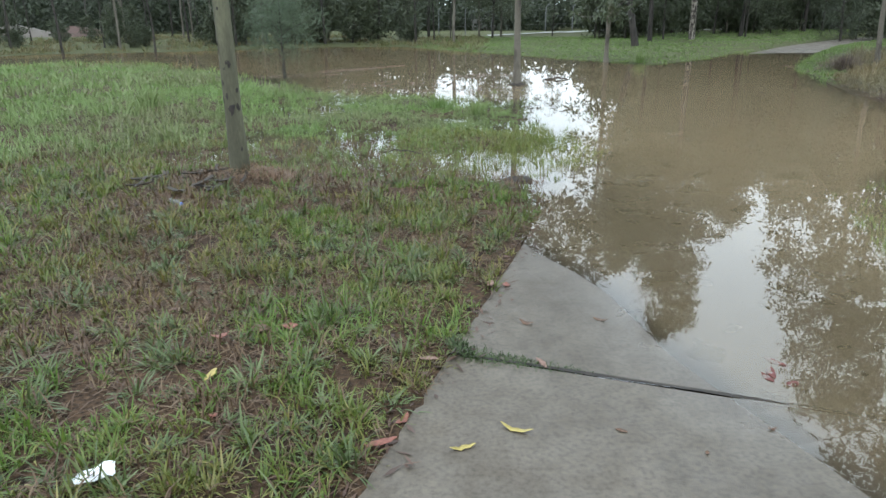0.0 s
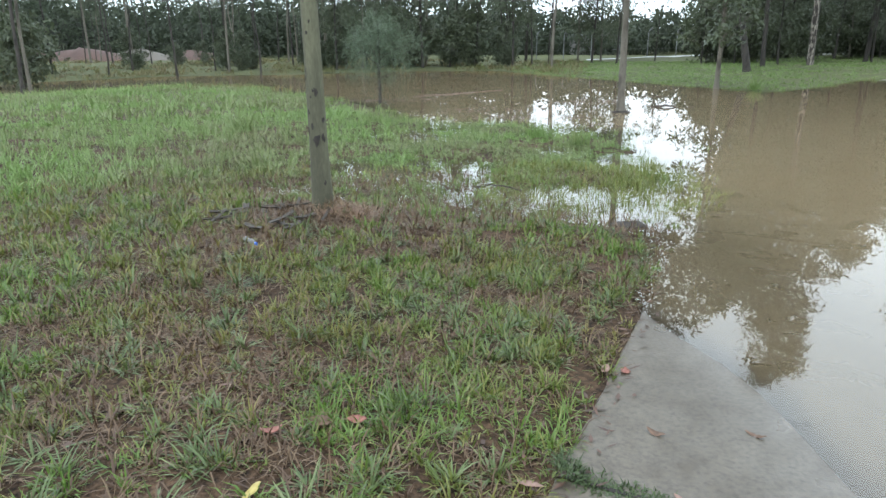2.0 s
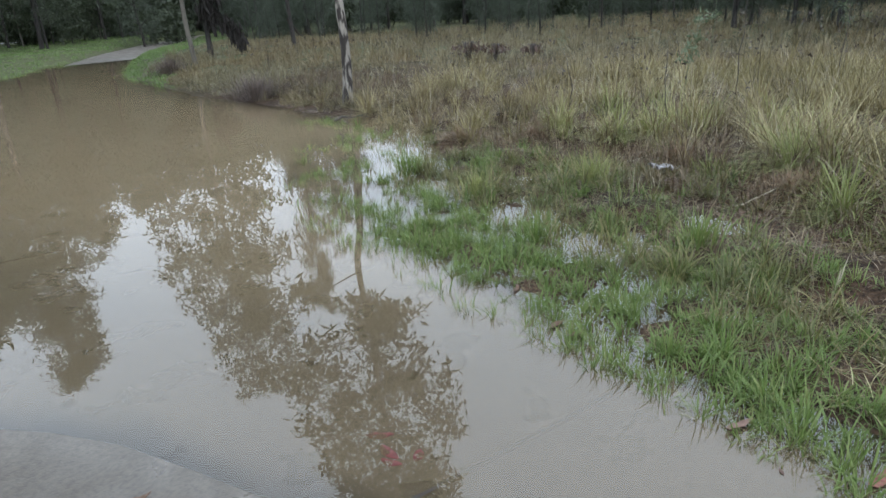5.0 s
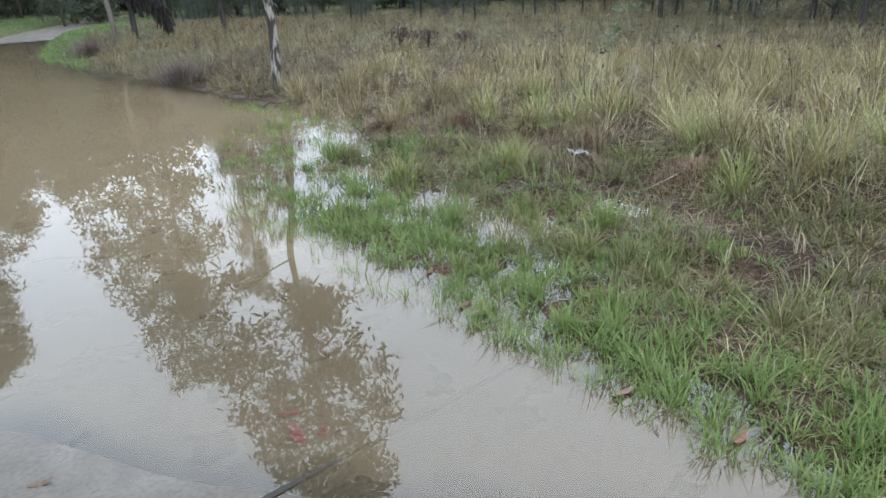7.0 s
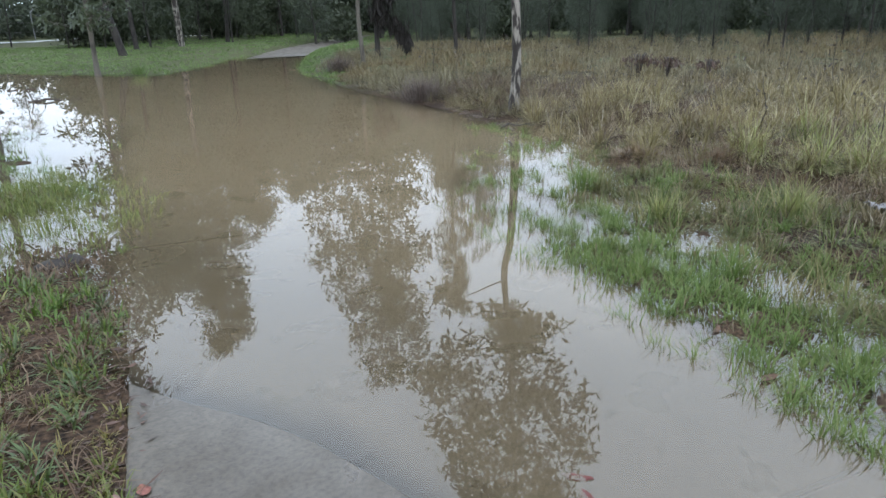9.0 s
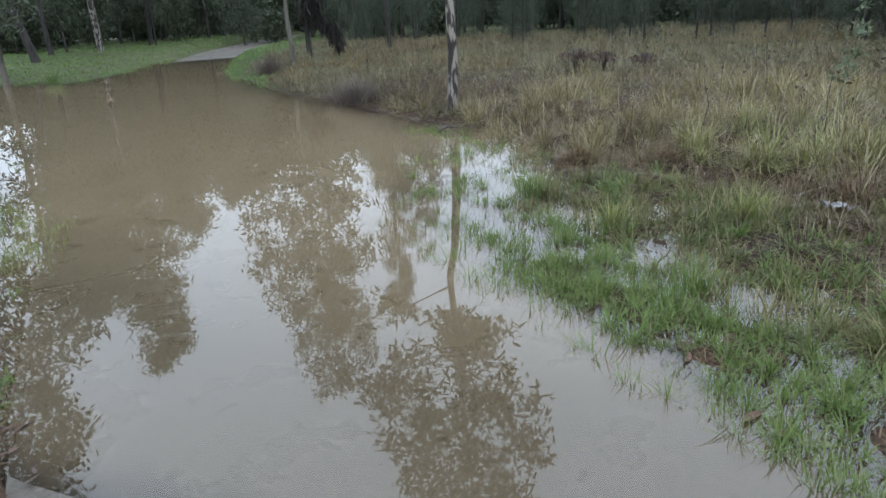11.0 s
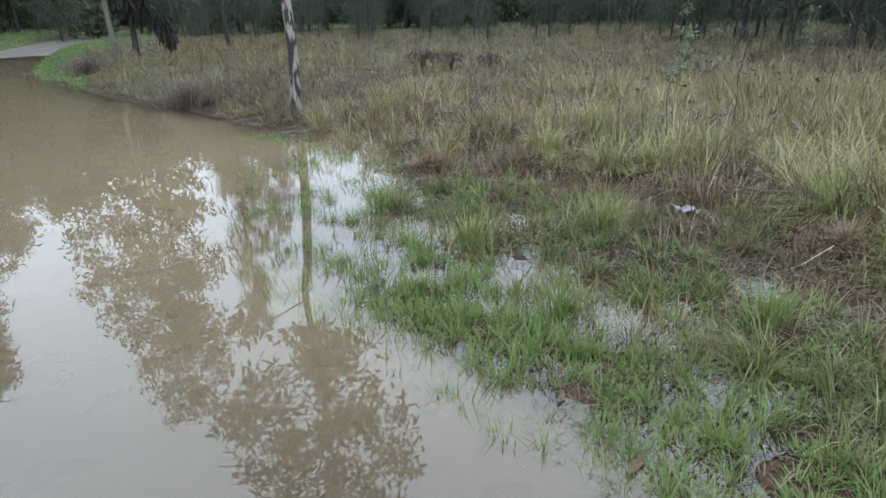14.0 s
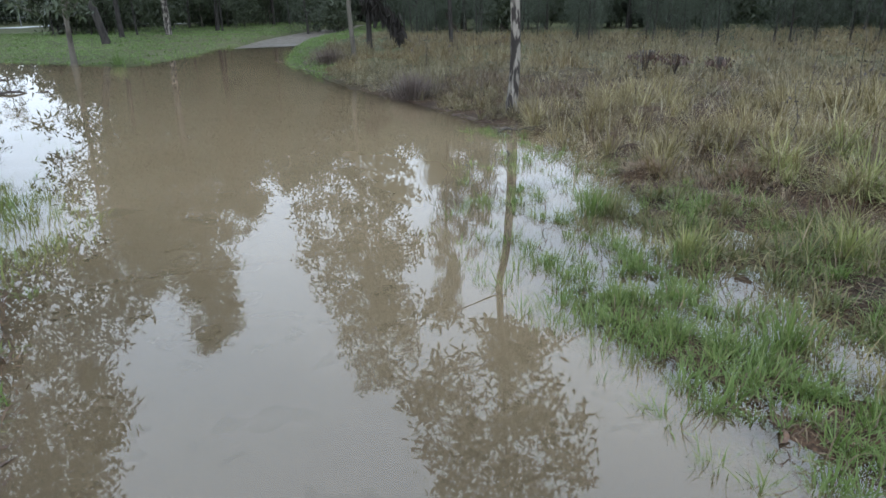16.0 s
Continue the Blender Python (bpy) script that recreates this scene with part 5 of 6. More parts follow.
STEEL = plain_material("galvanised_steel", (0.11, 0.115, 0.12), (0.16, 0.165, 0.17), 8, 0.5)
ROOF = plain_material("pale_wet_road", (0.24, 0.25, 0.25), (0.31, 0.32, 0.32), 2, 0.5)
WALLING = plain_material("dull_wall_paint", (0.2, 0.2, 0.19), (0.26, 0.25, 0.24), 2, 0.8)


def fallen_leaves():
    on_path = "fallen leaves beside and on the path"
    rows = [(-0.93, 2.42, LEAF_YELLOW, 0.10, 0.034, 75, "yellow"), (0.37, 2.12, LEAF_YELLOW, 0.135, 0.026, -25, "yellow"), (0.16, 2.00, LEAF_YELLOW, 0.105, 0.024, 20, "yellow"),
            (-0.15, 2.00, LEAF_RED, 0.13, 0.034, 20, "red"), (-0.08, 2.18, LEAF_RED, 0.09, 0.03, 60, "red"), (0.46, 3.67, LEAF_RED, 0.075, 0.05, 80, "red"),
            (0.36, 3.64, LEAF_PINK, 0.085, 0.04, 70, "pale pink"), (0.52, 3.12, LEAF_BROWN, 0.08, 0.03, -30, "brown"), (0.93, 3.17, LEAF_BROWN, 0.09, 0.02, -40, "brown"),
            (0.55, 2.68, LEAF_PINK, 0.10, 0.028, 110, "pale pink"), (0.79, 2.13, LEAF_BROWN, 0.05, 0.02, -30, "brown"), (1.40, 2.15, LEAF_BROWN, 0.04, 0.015, 10, "brown"),
            (1.08, 1.99, LEAF_BROWN, 0.03, 0.015, 60, "brown"), (0.01, 2.67, LEAF_PINK, 0.10, 0.03, -20, "pale pink"), (-0.81, 2.09, LEAF_RED, 0.03, 0.022, 10, "red"),
            (-0.71, 2.95, LEAF_RED, 0.08, 0.05, 10, "red"), (-0.85, 2.90, LEAF_BROWN, 0.11, 0.06, -10, "brown"), (-1.01, 2.78, LEAF_RED, 0.09, 0.05, 30, "red"),
            (2.80, 2.42, LEAF_BROWN, 0.14, 0.04, -10, "brown"), (2.84, 2.56, LEAF_BROWN, 0.13, 0.04, 170, "brown"), (3.52, 1.52, LEAF_BROWN, 0.10, 0.035, 20, "brown"),
            (5.08, 2.79, LEAF_BROWN, 0.12, 0.05, 5, "brown"), (3.13, 2.96, LEAF_BROWN, 0.09, 0.03, 10, "brown"), (3.55, 2.57, LEAF_BROWN, 0.08, 0.03, 50, "brown"),
            (2.36, 1.12, LEAF_RED, 0.12, 0.035, -20, "red"), (2.44, 1.58, LEAF_PINK, 0.13, 0.04, 150, "pale pink"), (5.17, 2.23, LEAF_BROWN, 0.12, 0.05, 20, "brown"), (4.1, 4.0, LEAF_BROWN, 0.06, 0.04, 60, "brown")]
    for i, (x, y, mat, long, wide, turn, hue) in enumerate(rows):
        ob = new("fallen_leaf", leaf_mesh("fallen_leaf", long, wide, 0.8 * ((i * 37) % 10) / 10, 0.25, mat, i))
        grassy = float(off_path(np.array(x), np.array(y))) > 0
        ob.matrix_basis = pose(x, y, top_z(x, y) + (0.022 if grassy and x < 1 else 0.006 if grassy else 0.002), (i * 53) % 17 - 8, (i * 31) % 13 - 6, turn)
        tagged(ob, f"{hue} curled gum leaf on wet {'grass' if grassy else 'concrete'}", "leaf", on_path)
    for i, (x, y, long, wide, turn) in enumerate(((1.66, 2.71, 0.12, 0.035, -60), (1.60, 2.61, 0.12, 0.04, -105), (1.65, 2.50, 0.07, 0.04, 20), (1.56, 2.56, 0.09, 0.03, -80))):
        ob = new("fallen_leaf", leaf_mesh("fallen_leaf", long, wide, 0.15, 0.3, LEAF_SCARLET, 40 + i))
        ob.matrix_basis = pose(x, y, float(path_z(np.array(x), np.array(y))) + 0.003, 4, -3, turn)
        tagged(ob, "red gum leaf lying under water on concrete", "leaf", on_path)
    # the small litter that nobody could count
    r = np.random.default_rng(91)
    k = 2600
    x, y = r.uniform(-7, 7.5, k), r.uniform(0.5, 10, k)
    edge = (np.abs(off_path(x, y)) < 0.12) & (r.random(k) < 0.9)
    mound = np.hypot(x - TRUNK[0], y - TRUNK[1]) < 1.0
    on = (off_path(x, y) > -0.1) & (ashore(x, y) > 0.02) & (edge | mound | (r.random(k) < 0.18 + 0.5 * bare(x, y)))
    x, y = x[on], y[on]
    xm, ym = r.normal(TRUNK[0], 0.45, 420), r.normal(TRUNK[1] - 0.1, 0.36, 420)
    t = r.random(420)
    ye = 1.2 + 4.2 * t
    xe = line_x(ye) - HALF * 1.04 + r.normal(-0.01, 0.07, 420)
    x, y = np.concatenate((x, xm, xe[:240])), np.concatenate((y, ym, ye[:240]))
    z = np.maximum(height(x, y), np.where(off_path(x, y) < 0, path_z(x, y), -1)) + 0.008
    k = len(x)
    a, l, w = r.uniform(0, 6.28, k), r.uniform(0.025, 0.10, k), r.uniform(0.005, 0.022, k)
    d = np.stack((np.cos(a), np.sin(a), r.normal(0, 0.15, k)), 1) * l[:, None]
    q = np.stack((-np.sin(a), np.cos(a), r.normal(0, 0.3, k)), 1) * w[:, None] / 2
    p = np.stack((x, y, z), 1)
    v = np.stack((p, p + d * 0.45 + q, p + d, p + d * 0.45 - q), 1).reshape(-1, 3)
    tagged(new("leaf_litter", quick_mesh("leaf_litter", v, np.arange(4 * k), np.full(k, 4), LITTER)), "small dead brown leaves and bark scraps", "leaf litter", kind="stuff")


def stick(name, pts, radius, mat, label, side=()):
    s = Shape()
    pts = np.array(pts, float)
    n = 9
    t = np.linspace(0, 1, len(pts))
    u = np.linspace(0, 1, n)
    curve = np.stack([np.interp(u, t, pts[:, c]) for c in range(3)], 1)
    r = np.random.default_rng(int(abs(pts[0, 0]) * 100) + 3)
    curve[1:-1] += r.normal(0, radius * 0.8, (n - 2, 3))
    s.tube(curve, np.linspace(radius, radius * 0.45, n), 7)
    for a, c in side:
        k = int(a * (n - 1))
        s.tube([curve[k], curve[k] + np.array(c) * 0.5 + r.normal(0, 0.01, 3), curve[k] + np.array(c)], [radius * 0.5, radius * 0.35, radius * 0.15], 5)
    return tagged(new(name, s.mesh(name, mat)), label, "branch")


def bank_things():
    stick("fallen_branch", [(7.1, 8.45, 0.03), (7.25, 8.4, 0.08), (7.4, 8.28, 0.05), (7.5, 8.15, 0.07)], 0.02, TWIG, "dark wet broken branch on the muddy bank", [(0.5, (0.12, 0.05, 0.08)), (0.8, (0.1, -0.12, 0.03))])
    stick("fallen_branch", [(5.95, 7.15, -0.05), (6.0, 7.2, 0.06), (6.02, 7.22, 0.11)], 0.015, TWIG, "short dark stick standing out of the water")
    stick("floating_branch", [(2.75, 18.75, 0.0), (3.1, 18.65, 0.01), (3.8, 18.6, 0.0)], 0.035, GREYWOOD, "grey drift branch floating beside the tree", [(0.15, (-0.1, 0.0, 0.3))])
    stick("floating_branch", [(2.9, 22.3, 0.0), (3.2, 22.4, 0.01), (3.8, 22.3, 0.0)], 0.03, GREYWOOD, "grey drift branch floating in the flood")
    stick("fallen_branch", [(-0.75, 8.0, 0.03), (-0.5, 7.9, 0.06), (-0.2, 7.85, 0.03)], 0.012, TWIG, "thin dark stick lying in wet grass")
    stick("fallen_branch", [(23.0, 27.6, 1.4), (24.0, 28.2, 0.8), (25, 28.8, 0.5)], 0.06, TWIG, "dark broken limb leaning in dry grass")
    # clod of matted grass at the water's edge
    s = Shape()
    u, v = np.meshgrid(np.linspace(0, 2 * math.pi, 13)[:-1], np.linspace(0, 1, 6))
    u, v = u.ravel(), v.ravel()
    w = 1 + 0.25 * vnoise(u * 1.2, v * 2, 0.8, 95)
    X, Y, Z = 0.16 * np.cos(u) * (1 - v * v) ** 0.5 * w, 0.10 * np.sin(u) * (1 - v * v) ** 0.5 * w, 0.05 * v * w - 0.01
    s.add(np.stack((X, Y, Z), 1), [(i * 12 + j, i * 12 + (j + 1) % 12, (i + 1) * 12 + (j + 1) % 12, (i + 1) * 12 + j) for i in range(5) for j in range(12)])
    clod = new("mud_clod", s.mesh("mud_clod", CHAR))
    clod.matrix_basis = pose(0.80, 6.55, 0.0, 0, 0, 15)
    tagged(clod, "black matted clod at the water's edge", "mud clod")
    pile = new("flood_debris", clod.data)
    pile.matrix_basis = pose(1.83, 17.15, 0.0, 0, 0, 0) @ Matrix.Scale(1.35, 4)
    tagged(pile, "dark wet debris caught round the tree foot", "debris")
    # litter
    paper = new("paper_tissue", crumpled("paper_tissue", 0.125, 0.075, PAPER, 301))
    paper.matrix_basis = pose(-1.07, 1.70, top_z(-1.07, 1.70) + 0.02, 8, -6, 28)
    tagged(paper, "crumpled white paper tissue lying on wet grass", "tissue")
    film = new("plastic_wrapper", crumpled("plastic_wrapper", 0.27, 0.15, FILM, 311, 0.10))
    film.matrix_basis = pose(5.75, 3.03, gz(5.75, 3.03) + 0.03, -6, 8, -30)
    tagged(film, "crumpled dirty white plastic wrapper in dead grass", "wrapper")
    bottle = thing("plastic_bottle", (-2.19, 5.22, gz(-2.19, 5.22) + 0.015), "crushed clear plastic bottle with blue cap in mud", "bottle", turn=-35)
    s = Shape()
    t = np.linspace(0, 1, 9)
    s.tube(np.stack((t * 0.16 - 0.08, 0.004 * np.sin(t * 9), 0.003 * np.cos(t * 7)), 1), [0.018, 0.03, 0.024, 0.031, 0.022, 0.03, 0.026, 0.014, 0.011], 10)
    body = part("body", s.mesh("body", CLOUDY), bottle)
    s = Shape()
    s.tube([(0.08, 0, 0), (0.085, 0, 0), (0.10, 0, 0), (0.102, 0, 0)], [0.012, 0.0145, 0.0145, 0.012], 12)
    part("cap", s.mesh("cap", BLUE), body, "blue screw cap")
    # straw rafts on the flood
    r = np.random.default_rng(92)
    lines = [((-4.2, 21.9), (-1.6, 25.4), 0.15), ((-4.0, 22.7), (-2.6, 23.9), 0.3), ((-6, 20.5), (-3, 21), 0.4), ((0.0, 19.6), (2.2, 20.5), 0.5), ((-2.5, 17.5), (0.5, 18.0), 0.5),
             ((8.35, 11.6), (9.7, 16.6), 0.2), ((7.3, 8.3), (8.2, 11.2), 0.16), ((10, 17.6), (11.8, 23.5), 0.2), ((-2.0, 15.5), (1.0, 16.0), 0.4)]
    P = []
    for (ax, ay), (bx, by), w in lines:
        t = r.random(170)
        P.append(np.stack((ax + (bx - ax) * t + r.normal(0, w, 170) * 0.4, ay + (by - ay) * t + r.normal(0, w, 170)), 1))
    P = np.concatenate(P)
    k = len(P)
    z = np.maximum(height(P[:, 0], P[:, 1]), 0) + 0.008
    a, l = r.uniform(0, 6.28, k), r.uniform(0.06, 0.34, k)
    d = np.stack((np.cos(a), np.sin(a), 0 * a), 1) * l[:, None]
    q = np.stack((-np.sin(a), np.cos(a), 0 * a + 0.2), 1) * 0.009
    p = np.concatenate((P, z[:, None]), 1)
    v = np.stack((p, p + d * 0.5 + q, p + d, p + d * 0.5 - q), 1).reshape(-1, 3)
    tagged(new("flood_wrack", quick_mesh("flood_wrack", v, np.arange(4 * k), np.full(k, 4), LITTER)), "straw and twigs drifted together by the flood", "debris", kind="stuff")


def tuft_roots(x, y, count, size):
    r = np.random.default_rng(int(abs(x * 100 + y * 10)))
    a, d = r.uniform(0, 6.28, count), np.abs(r.normal(0, size, count))
    return x + np.cos(a) * d, y + np.sin(a) * d, a, np.full(count, r.random()), np.ones(count)


def tufts_and_weeds():
    for x, y, l, mat, label in ((5.04, 5.32, 0.34, BOG, "bright green grass tuft standing in shallow water"), (4.27, 2.28, 0.26, BOG, "bright green grass tuft on the muddy bank"), (5.36, 3.52, 0.30, TUSSOCK, "yellow-green grass tussock on the bank"),
                                (4.7, 4.3, 0.26, TUSSOCK, "yellow-green grass tussock on the bank"), (7.15, 25.3, 0.5, LUSH, "dense green grass tuft on the far bank"), (-5.3, 12.0, 0.38, LUSH, "tall green grass tuft in the meadow"),
                                (-3.8, 9.0, 0.26, LUSH, "tall green grass tuft in the meadow"), (0.55, 11.6, 0.26, LUSH, "green grass tuft in the flooded meadow"), (-0.1, 12.4, 0.28, LUSH, "green grass tuft in the flooded meadow"), (3.95, 3.3, 0.22, BOG, "bright green grass tuft standing in shallow water")):
        big = y > 8
        ob = blades("grass_tuft", tuft_roots(x, y, 150, 0.08 if not big else 0.15), l, 0.0065 if not big else 0.014, 0.45, mat, label)
    # the weed in the joint
    r = np.random.default_rng(93)
    t = r.beta(1.3, 3.2, 760)
    x, y = 0.10 + 0.95 * t, 2.79 - 0.277 * t + r.normal(0, 0.034 * (1 - t) + 0.006, 760)
    roots = (x, y, r.uniform(0, 6.28, 760), r.random(760), 1.15 - 0.85 * t)
    ob = blades("joint_weed", roots, 0.055, 0.007, 1.0, MOSS, "low dark green moss and weed growing in the path joint", 0.055)
    for x, y, w, h in ((8.62, 12.2, 0.45, 0.55), (11.75, 20.2, 0.55, 0.6)):
        ob = blades("dry_bush", tuft_roots(x, y, 900, w * 0.55), h, 0.007, 0.55, BRUSH, "dense brownish purple dead bush at the water's edge")
        ob["kind"] = "thing"
    for i, (x, y, h, mat) in enumerate(((8.62, 3.23, 1.35, TWIG), (7.43, 3.58, 0.8, TWIG), (13.4, 4.8, 1.9, WEED), (9.3, 4.02, 1.0, WEED), (14.9, 6.4, 1.2, TWIG), (12.2, 9.7, 0.9, TWIG), (10.6, 2.4, 1.1, TWIG), (16.5, 3.0, 1.4, WEED), (11.5, 5.6, 1.1, TWIG), (7.9, 5.0, 0.7, TWIG))):
        r = np.random.default_rng(200 + i)
        s = Shape()
        n = 7
        c = np.stack((np.cumsum(r.normal(0, 0.02, n)), np.cumsum(r.normal(0, 0.02, n)), np.linspace(-0.05, h, n)), 1)
        s.tube(c, np.linspace(0.007, 0.003, n), 5)
        weed = thing("tall_weed", (x, y, gz(x, y)), "tall thin weed stalk standing above dry grass" if mat is TWIG else "tall pale green weed above dry grass", "weed", "tall weeds in the dry grass")
        part("stalk", s.mesh("stalk", mat), weed)
        pts = [c[j] + r.normal(0, 0.02, 3) for j in range(3, n)]
        v, f, sz = leaf_cloud(pts, np.full(len(pts), 0.05), 34 if mat is WEED else 5, 0.085 if mat is WEED else 0.05, 210 + i, 0.1, 0.3)
        part("foliage", quick_mesh("foliage", v, f, sz, mat), weed)
    # seed stalks over the dry field
    k = 900
    r = np.random.default_rng(94)
    x, y = r.uniform(6, 24, k), r.uniform(-6, 22, k)
    on = (x - dry_edge(y) > 0.6)
    x, y = x[on], y[on]
    roots = (x, y, r.uniform(0, 6.28, len(x)), r.random(len(x)), r.uniform(0.7, 1.3, len(x)))
    blades("seed_stalks", roots, 0.85, 0.007, 0.12, STALK, "thin dark seed stalks above the dry grass")
    z = height(x, y)
    c = np.stack((x, y, z + 0.5 + 0.3 * r.random(len(x))), 1)
    v, f, sz = leaf_cloud(c, np.full(len(c), 0.03), 4, 0.05, 95, 0.0, 0.5)
    tagged(new("seed_heads", quick_mesh("seed_heads", v, f, sz, STALK)), "small dark seed heads above the dry grass", "seed heads", kind="stuff")
    # dead fern-like branches in the field
    for x, y, w in ((13.2, 10.2, 0.42), (14.6, 9.3, 0.25), (13.9, 9.9, 0.3)):
        r = np.random.default_rng(int(x * 10))
        bush = thing("dead_bush", (x, y, gz(x, y)), "dead dark bush with curled leaves in dry grass", "bush", "dead bushes in the dry grass")
        for i in range(9):
            s = Shape()
            a, q = r.uniform(0, 6.28), w * r.uniform(0.5, 1.0)
            s.tube([(0, 0, 0), (math.cos(a) * q * 0.4, math.sin(a) * q * 0.4, 0.75 * w + 0.2), (math.cos(a) * q, math.sin(a) * q, 0.55 * w + 0.15)], [0.014, 0.01, 0.004], 5)
            part("branch", s.mesh("branch", TWIG), bush)
        cs = [(math.cos(a) * w * 0.7, math.sin(a) * w * 0.7, 0.6 * w + 0.15) for a in np.linspace(0, 6, 9)]
        v, f, sz = leaf_cloud(cs, np.full(9, 0.07), 14, 0.11, int(x * 7), 0.8, 0.3)
        part("foliage", quick_mesh("foliage", v, f, sz, LITTER), bush)


def trunk_scars():
    tree = [o for o in bpy.data.objects if o.get("label", "").startswith("gum tree with smooth")][0]
    r = np.random.default_rng(96)
    trunk = [c for c in tree.children if c.name.startswith("trunk")][0]
    bole = np.array([v.co for v in trunk.data.vertices])[:14 * 18].reshape(14, 18, 3)
    mid = bole.mean(1)
    rings = np.concatenate((mid, np.hypot(*(bole - mid[:, None])[..., :2].transpose(2, 0, 1)).mean(1)[:, None]), 1)
    # height, bearing, size: black scars on the side that faces the path
    for h, a, w, t in ((0.62, -79, 0.022, 0.05), (0.64, -36, 0.011, 0.038), (0.70, -139, 0.009, 0.038), (0.74, -102, 0.011, 0.026), (0.79, -33, 0.012, 0.024), (0.86, -125, 0.012, 0.023),
                       (1.03, -66, 0.012, 0.035), (1.21, -139, 0.008, 0.014), (1.14, -138, 0.007, 0.026), (1.51, -102, 0.009, 0.018), (1.6, -80, 0.008, 0.013), (1.87, -118, 0.026, 0.095), (0.24, -49, 0.008, 0.02),
                       (1.04, -86, 0.007, 0.014), (0.99, -102, 0.006, 0.014), (1.82, -5, 0.008, 0.045), (2.45, -140, 0.02, 0.16), (2.2, -40, 0.012, 0.04)):
        w, t = 1.5 * w, 1.3 * t
        rad, mx, my = (float(np.interp(h, rings[:, 2], rings[:, c])) for c in (3, 0, 1))
        s, n = Shape(), 10
        verts, faces = [], []
        for k in range(4):
            q = k / 3
            for j in range(n):
                b = 2 * math.pi * j / n
                wob = 1 + 0.25 * float(r.normal())* (k < 2)
                ang = radians(a) + (w / rad) * 0.85 * math.cos(b) * (1 - q) * wob
                z = h + t * 0.85 * math.sin(b) * (1 - q) * wob
                rr = rad + 0.003 * q + 0.003
                verts.append((mx + math.cos(ang) * rr, my + math.sin(ang) * rr, z))
        for k in range(3):
            for j in range(n):
                faces.append((k * n + j, k * n + (j + 1) % n, (k + 1) * n + (j + 1) % n, (k + 1) * n + j))
        s.add(verts, faces)
        part("bark_scar", s.mesh("bark_scar", CHAR), trunk, "black bark scar")


def trunk_foot():
    """The reddish mound and the shed bark at the foot of the near trunk."""
    n, m = 22, 7
    verts, faces = [], []
    for i in range(m):
        q = i / (m - 1)
        for j in range(n):
            a = 2 * math.pi * j / n
            k = 1 + 0.22 * float(vnoise(math.cos(a) * 2, math.sin(a) * 2 + q, 0.7, 98))
            verts.append((math.cos(a) * 0.42 * (1 - q) * k, math.sin(a) * 0.27 * (1 - q) * k, 0.13 * (1 - (1 - q) ** 1.7) * k - 0.05))
    for i in range(m - 1):
        for j in range(n):
            faces.append((i * n + j, i * n + (j + 1) % n, (i + 1) * n + (j + 1) % n, (i + 1) * n + j))
    s = Shape()
    s.add(verts, faces)
    ob = new("earth_mound", s.mesh("earth_mound", MUD))
    ob.matrix_basis = pose(TRUNK[0] + 0.27, TRUNK[1] - 0.12, gz(TRUNK[0] + 0.27, TRUNK[1] - 0.12) - 0.02)
    tagged(ob, "low reddish mound of earth and straw at trunk foot", "mound")
    r = np.random.default_rng(99)
    k = 900
    x, y = r.normal(TRUNK[0] + 0.27, 0.24, k), r.normal(TRUNK[1] - 0.12, 0.16, k)
    roots = (x, y, r.uniform(0, 6.28, k), r.random(k), np.full(k, 1.0))
    lift = 0.07 * np.exp(-(((x - TRUNK[0] - 0.27) / 0.3) ** 2 + ((y - TRUNK[1] + 0.12) / 0.2) ** 2))
    blades("straw_cover", roots, 0.10, 0.005, 1.3, REDSTRAW, "reddish dead straw on the mound", lift, 0.2)
    for i in range(18):
        x, y = TRUNK[0] + r.uniform(-0.85, 0.15), TRUNK[1] + r.uniform(-0.75, 0.0)
        a, l = r.uniform(-0.6, 2.2), r.uniform(0.14, 0.45)
        s = Shape()
        t = np.linspace(-0.5, 0.5, 7)
        z = gz(x, y) + 0.03
        w = r.uniform(0.012, 0.03)
        top = [(x + math.cos(a) * l * q - math.sin(a) * w * e, y + math.sin(a) * l * q + math.cos(a) * w * e, z + 0.05 * q * q + 0.012 * abs(e) + d) for d in (0.004, 0.0) for q in t for e in (-1, 0, 1)]
        f = []
        for p in range(6):
            for e in range(2):
                c = p * 3 + e
                f += [(c, c + 3, c + 4, c + 1), (c + 22, c + 25, c + 24, c + 21)]
            f += [(p * 3, p * 3 + 21, p * 3 + 24, p * 3 + 3), (p * 3 + 2, p * 3 + 5, p * 3 + 26, p * 3 + 23)]
        s.add(top, f)
        tagged(new("bark_strip", s.mesh("bark_strip", GREYWOOD)), "curled grey-brown strip of shed bark on mud", "bark", "shed bark at the trunk foot")


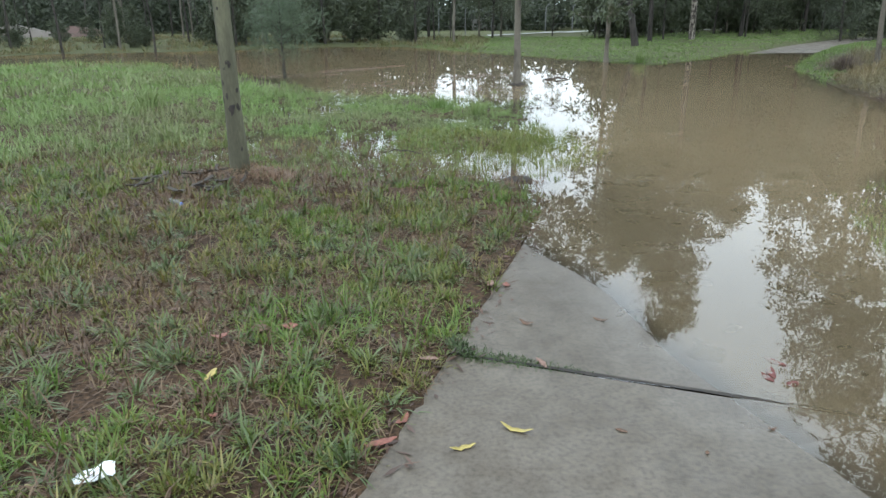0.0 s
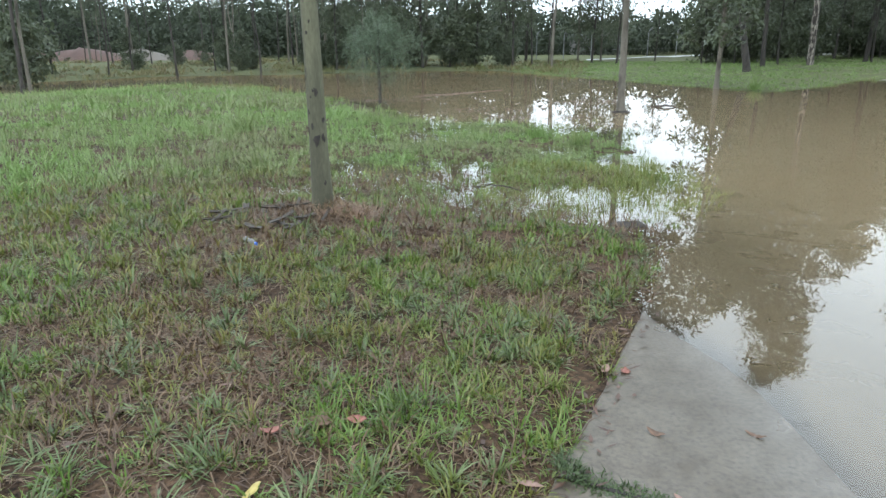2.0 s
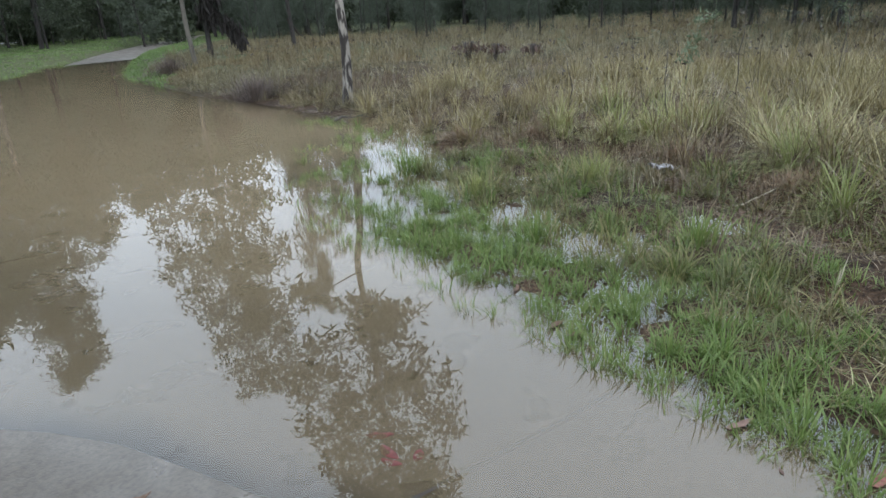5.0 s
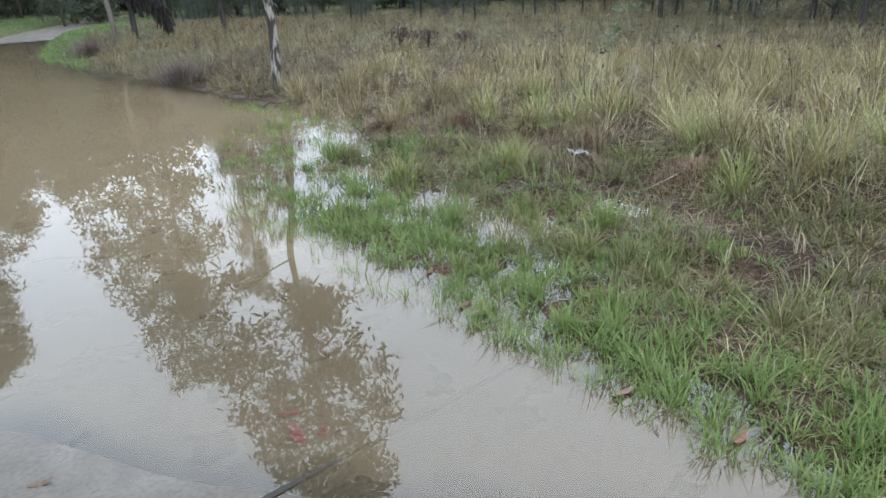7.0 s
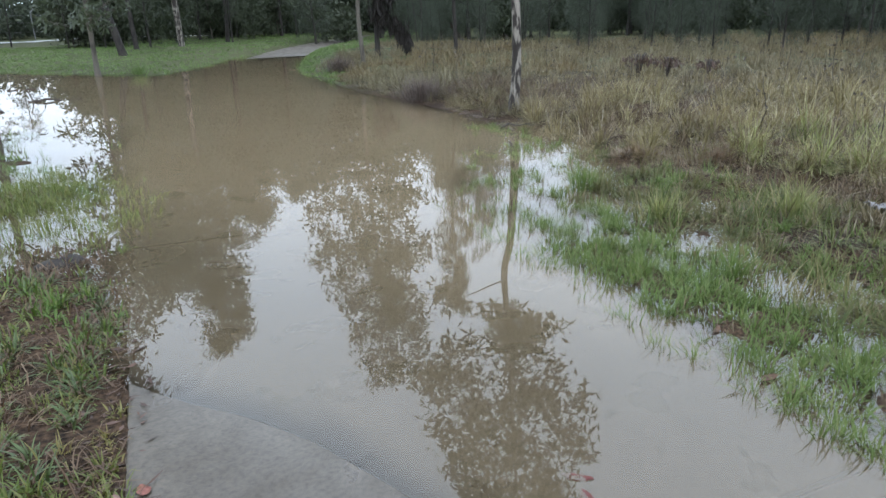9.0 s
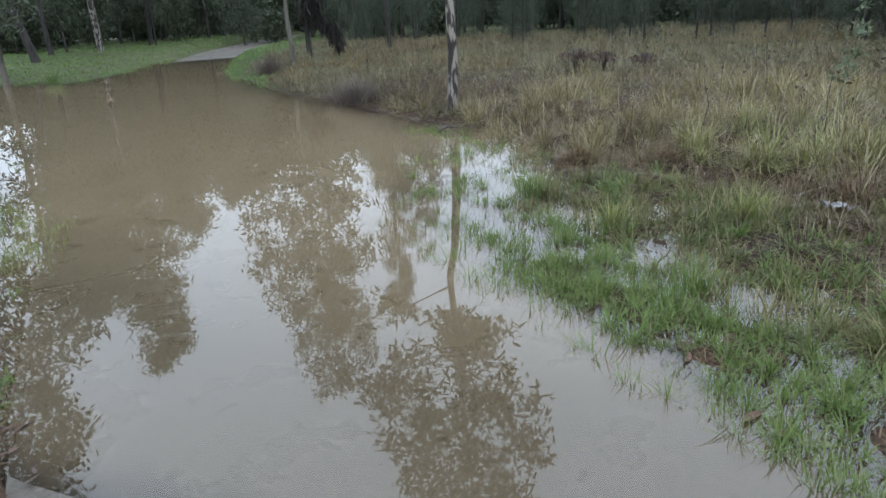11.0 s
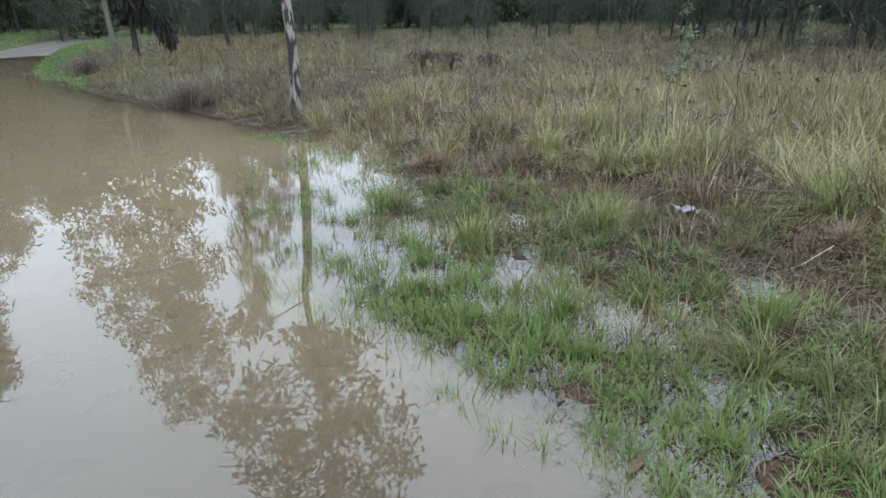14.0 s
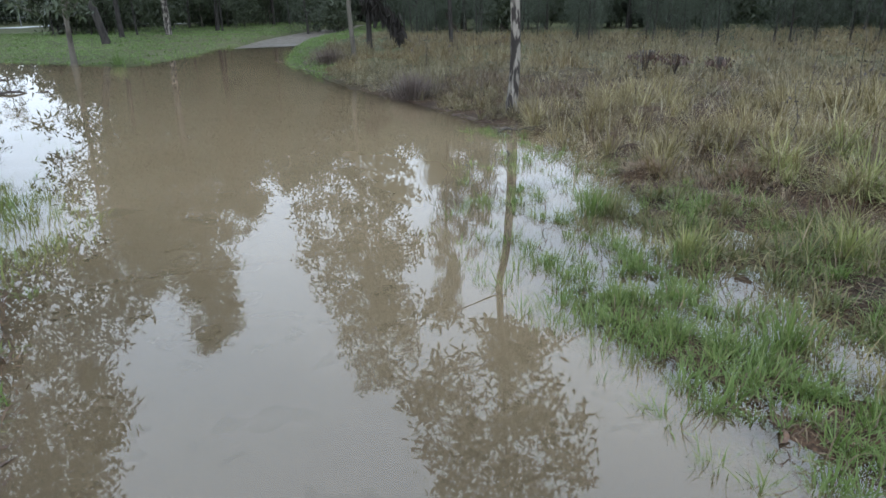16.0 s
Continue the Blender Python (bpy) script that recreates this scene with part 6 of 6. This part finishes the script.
def distance():
    for x, y, w, h, mat, label in ((-53, 73, 7, 1.7, HEAP_RED, "heap of red earth behind the trees"), (-47.5, 76.5, 6.5, 1.4, HEAP_PALE, "heap of pale sandy earth behind the trees"), (-43, 79, 7, 1.2, HEAP_RED, "heap of red earth behind the trees"), (-58, 70, 6, 2.2, HEAP_RED, "heap of red earth behind the trees")):
        n, m = 20, 7
        verts, faces = [], []
        for i in range(m):
            q = i / (m - 1)
            for j in range(n):
                a = 2 * math.pi * j / n
                k = 1 + 0.2 * float(vnoise(math.cos(a) * 2 + x, math.sin(a) * 2 + q, 0.9, 97))
                verts.append((math.cos(a) * w * (1 - q) * k, math.sin(a) * w * 0.7 * (1 - q) * k, h * (1 - (1 - q) ** 1.6) * k - 0.3))
        for i in range(m - 1):
            for j in range(n):
                faces.append((i * n + j, i * n + (j + 1) % n, (i + 1) * n + (j + 1) % n, (i + 1) * n + j))
        s = Shape()
        s.add(verts, faces)
        ob = new("earth_heap", s.mesh("earth_heap", mat))
        ob.matrix_basis = pose(x, y, gz(x, y))
        tagged(ob, label, "earth heap")
    fence = thing("fence", (0, 0, 0), "grey steel security fence with cranked posts far off", "fence")
    for i in range(9):
        x = -1.0 + 2.85 * i
        y = 75.0 - 0.1 * i
        s = Shape()
        z = gz(x, y)
        s.tube([(x, y, z - 0.2), (x, y, z + 2.3), (x + 0.02, y, z + 2.5), (x + 0.3, y - 0.2, z + 2.85)], [0.05, 0.05, 0.045, 0.04], 6)
        part("post", s.mesh("post", STEEL), fence)
    for h in (0.8, 1.6, 2.25):
        s = Shape()
        s.tube([(-1.0 + 2.85 * i, 75.0 - 0.1 * i, gz(-1.0 + 2.85 * i, 75.0 - 0.1 * i) + h) for i in range(9)], [0.007] * 9, 4)
        part("wire", s.mesh("wire", STEEL), fence)
    shed = thing("shed", (4.6, 92, gz(4.6, 92)), "small shed with pale sheet roof behind the fence", "shed")
    for name, lo, hi, mat in (("wall", (-1.6, -1.2, -0.2), (1.6, 1.2, 2.2), WALLING), ("roof", (-2.0, -1.6, 2.2), (2.0, 1.6, 2.42), STEEL)):
        bm = bmesh.new()
        bmesh.ops.create_cube(bm, size=1)
        for v in bm.verts:
            v.co = Vector([lo[c] + (v.co[c] + 0.5) * (hi[c] - lo[c]) for c in range(3)])
            if name == "roof" and v.co.z > 2.3:
                v.co.z += 0.25 * (v.co.y > 0)
        bmesh.ops.bevel(bm, geom=bm.edges[:], offset=0.03, segments=1, affect="EDGES")
        me = bpy.data.meshes.new(name)
        bm.to_mesh(me)
        bm.free()
        me.materials.append(mat)
        part(name, me, shed)
    # a pale service road beyond the grass
    s = Shape()
    verts, faces = [], []
    for i in range(25):
        x = 4 + i
        for y in (68.0, 69.5, 71.0):
            verts.append((x, y, gz(x, y) + 0.06))
    for i in range(24):
        for j in range(2):
            faces.append((i * 3 + j, i * 3 + 3 + j, i * 3 + 4 + j, i * 3 + 1 + j))
    s.add(verts, faces)
    tagged(new("road", s.mesh("road", ROOF)), "pale wet service road beyond the grass", "road", kind="structure")


REDSTRAW = leaf_material("red_straw", [(0.0, (0.085, 0.048, 0.024)), (0.5, (0.15, 0.092, 0.048)), (1.0, (0.24, 0.165, 0.09))], through=0.0)
BRUSH = leaf_material("purple_brown_brush", [(0.0, (0.06, 0.042, 0.036)), (0.5, (0.105, 0.078, 0.064)), (1.0, (0.2, 0.16, 0.13))], through=0.1)
WEED = leaf_material("pale_green_weed", [(0.0, (0.09, 0.12, 0.06)), (1.0, (0.19, 0.22, 0.13))])

build_path()
plant_trees()
grow_grass()
trunk_scars()
trunk_foot()
tufts_and_weeds()
fallen_leaves()
bank_things()
distance()
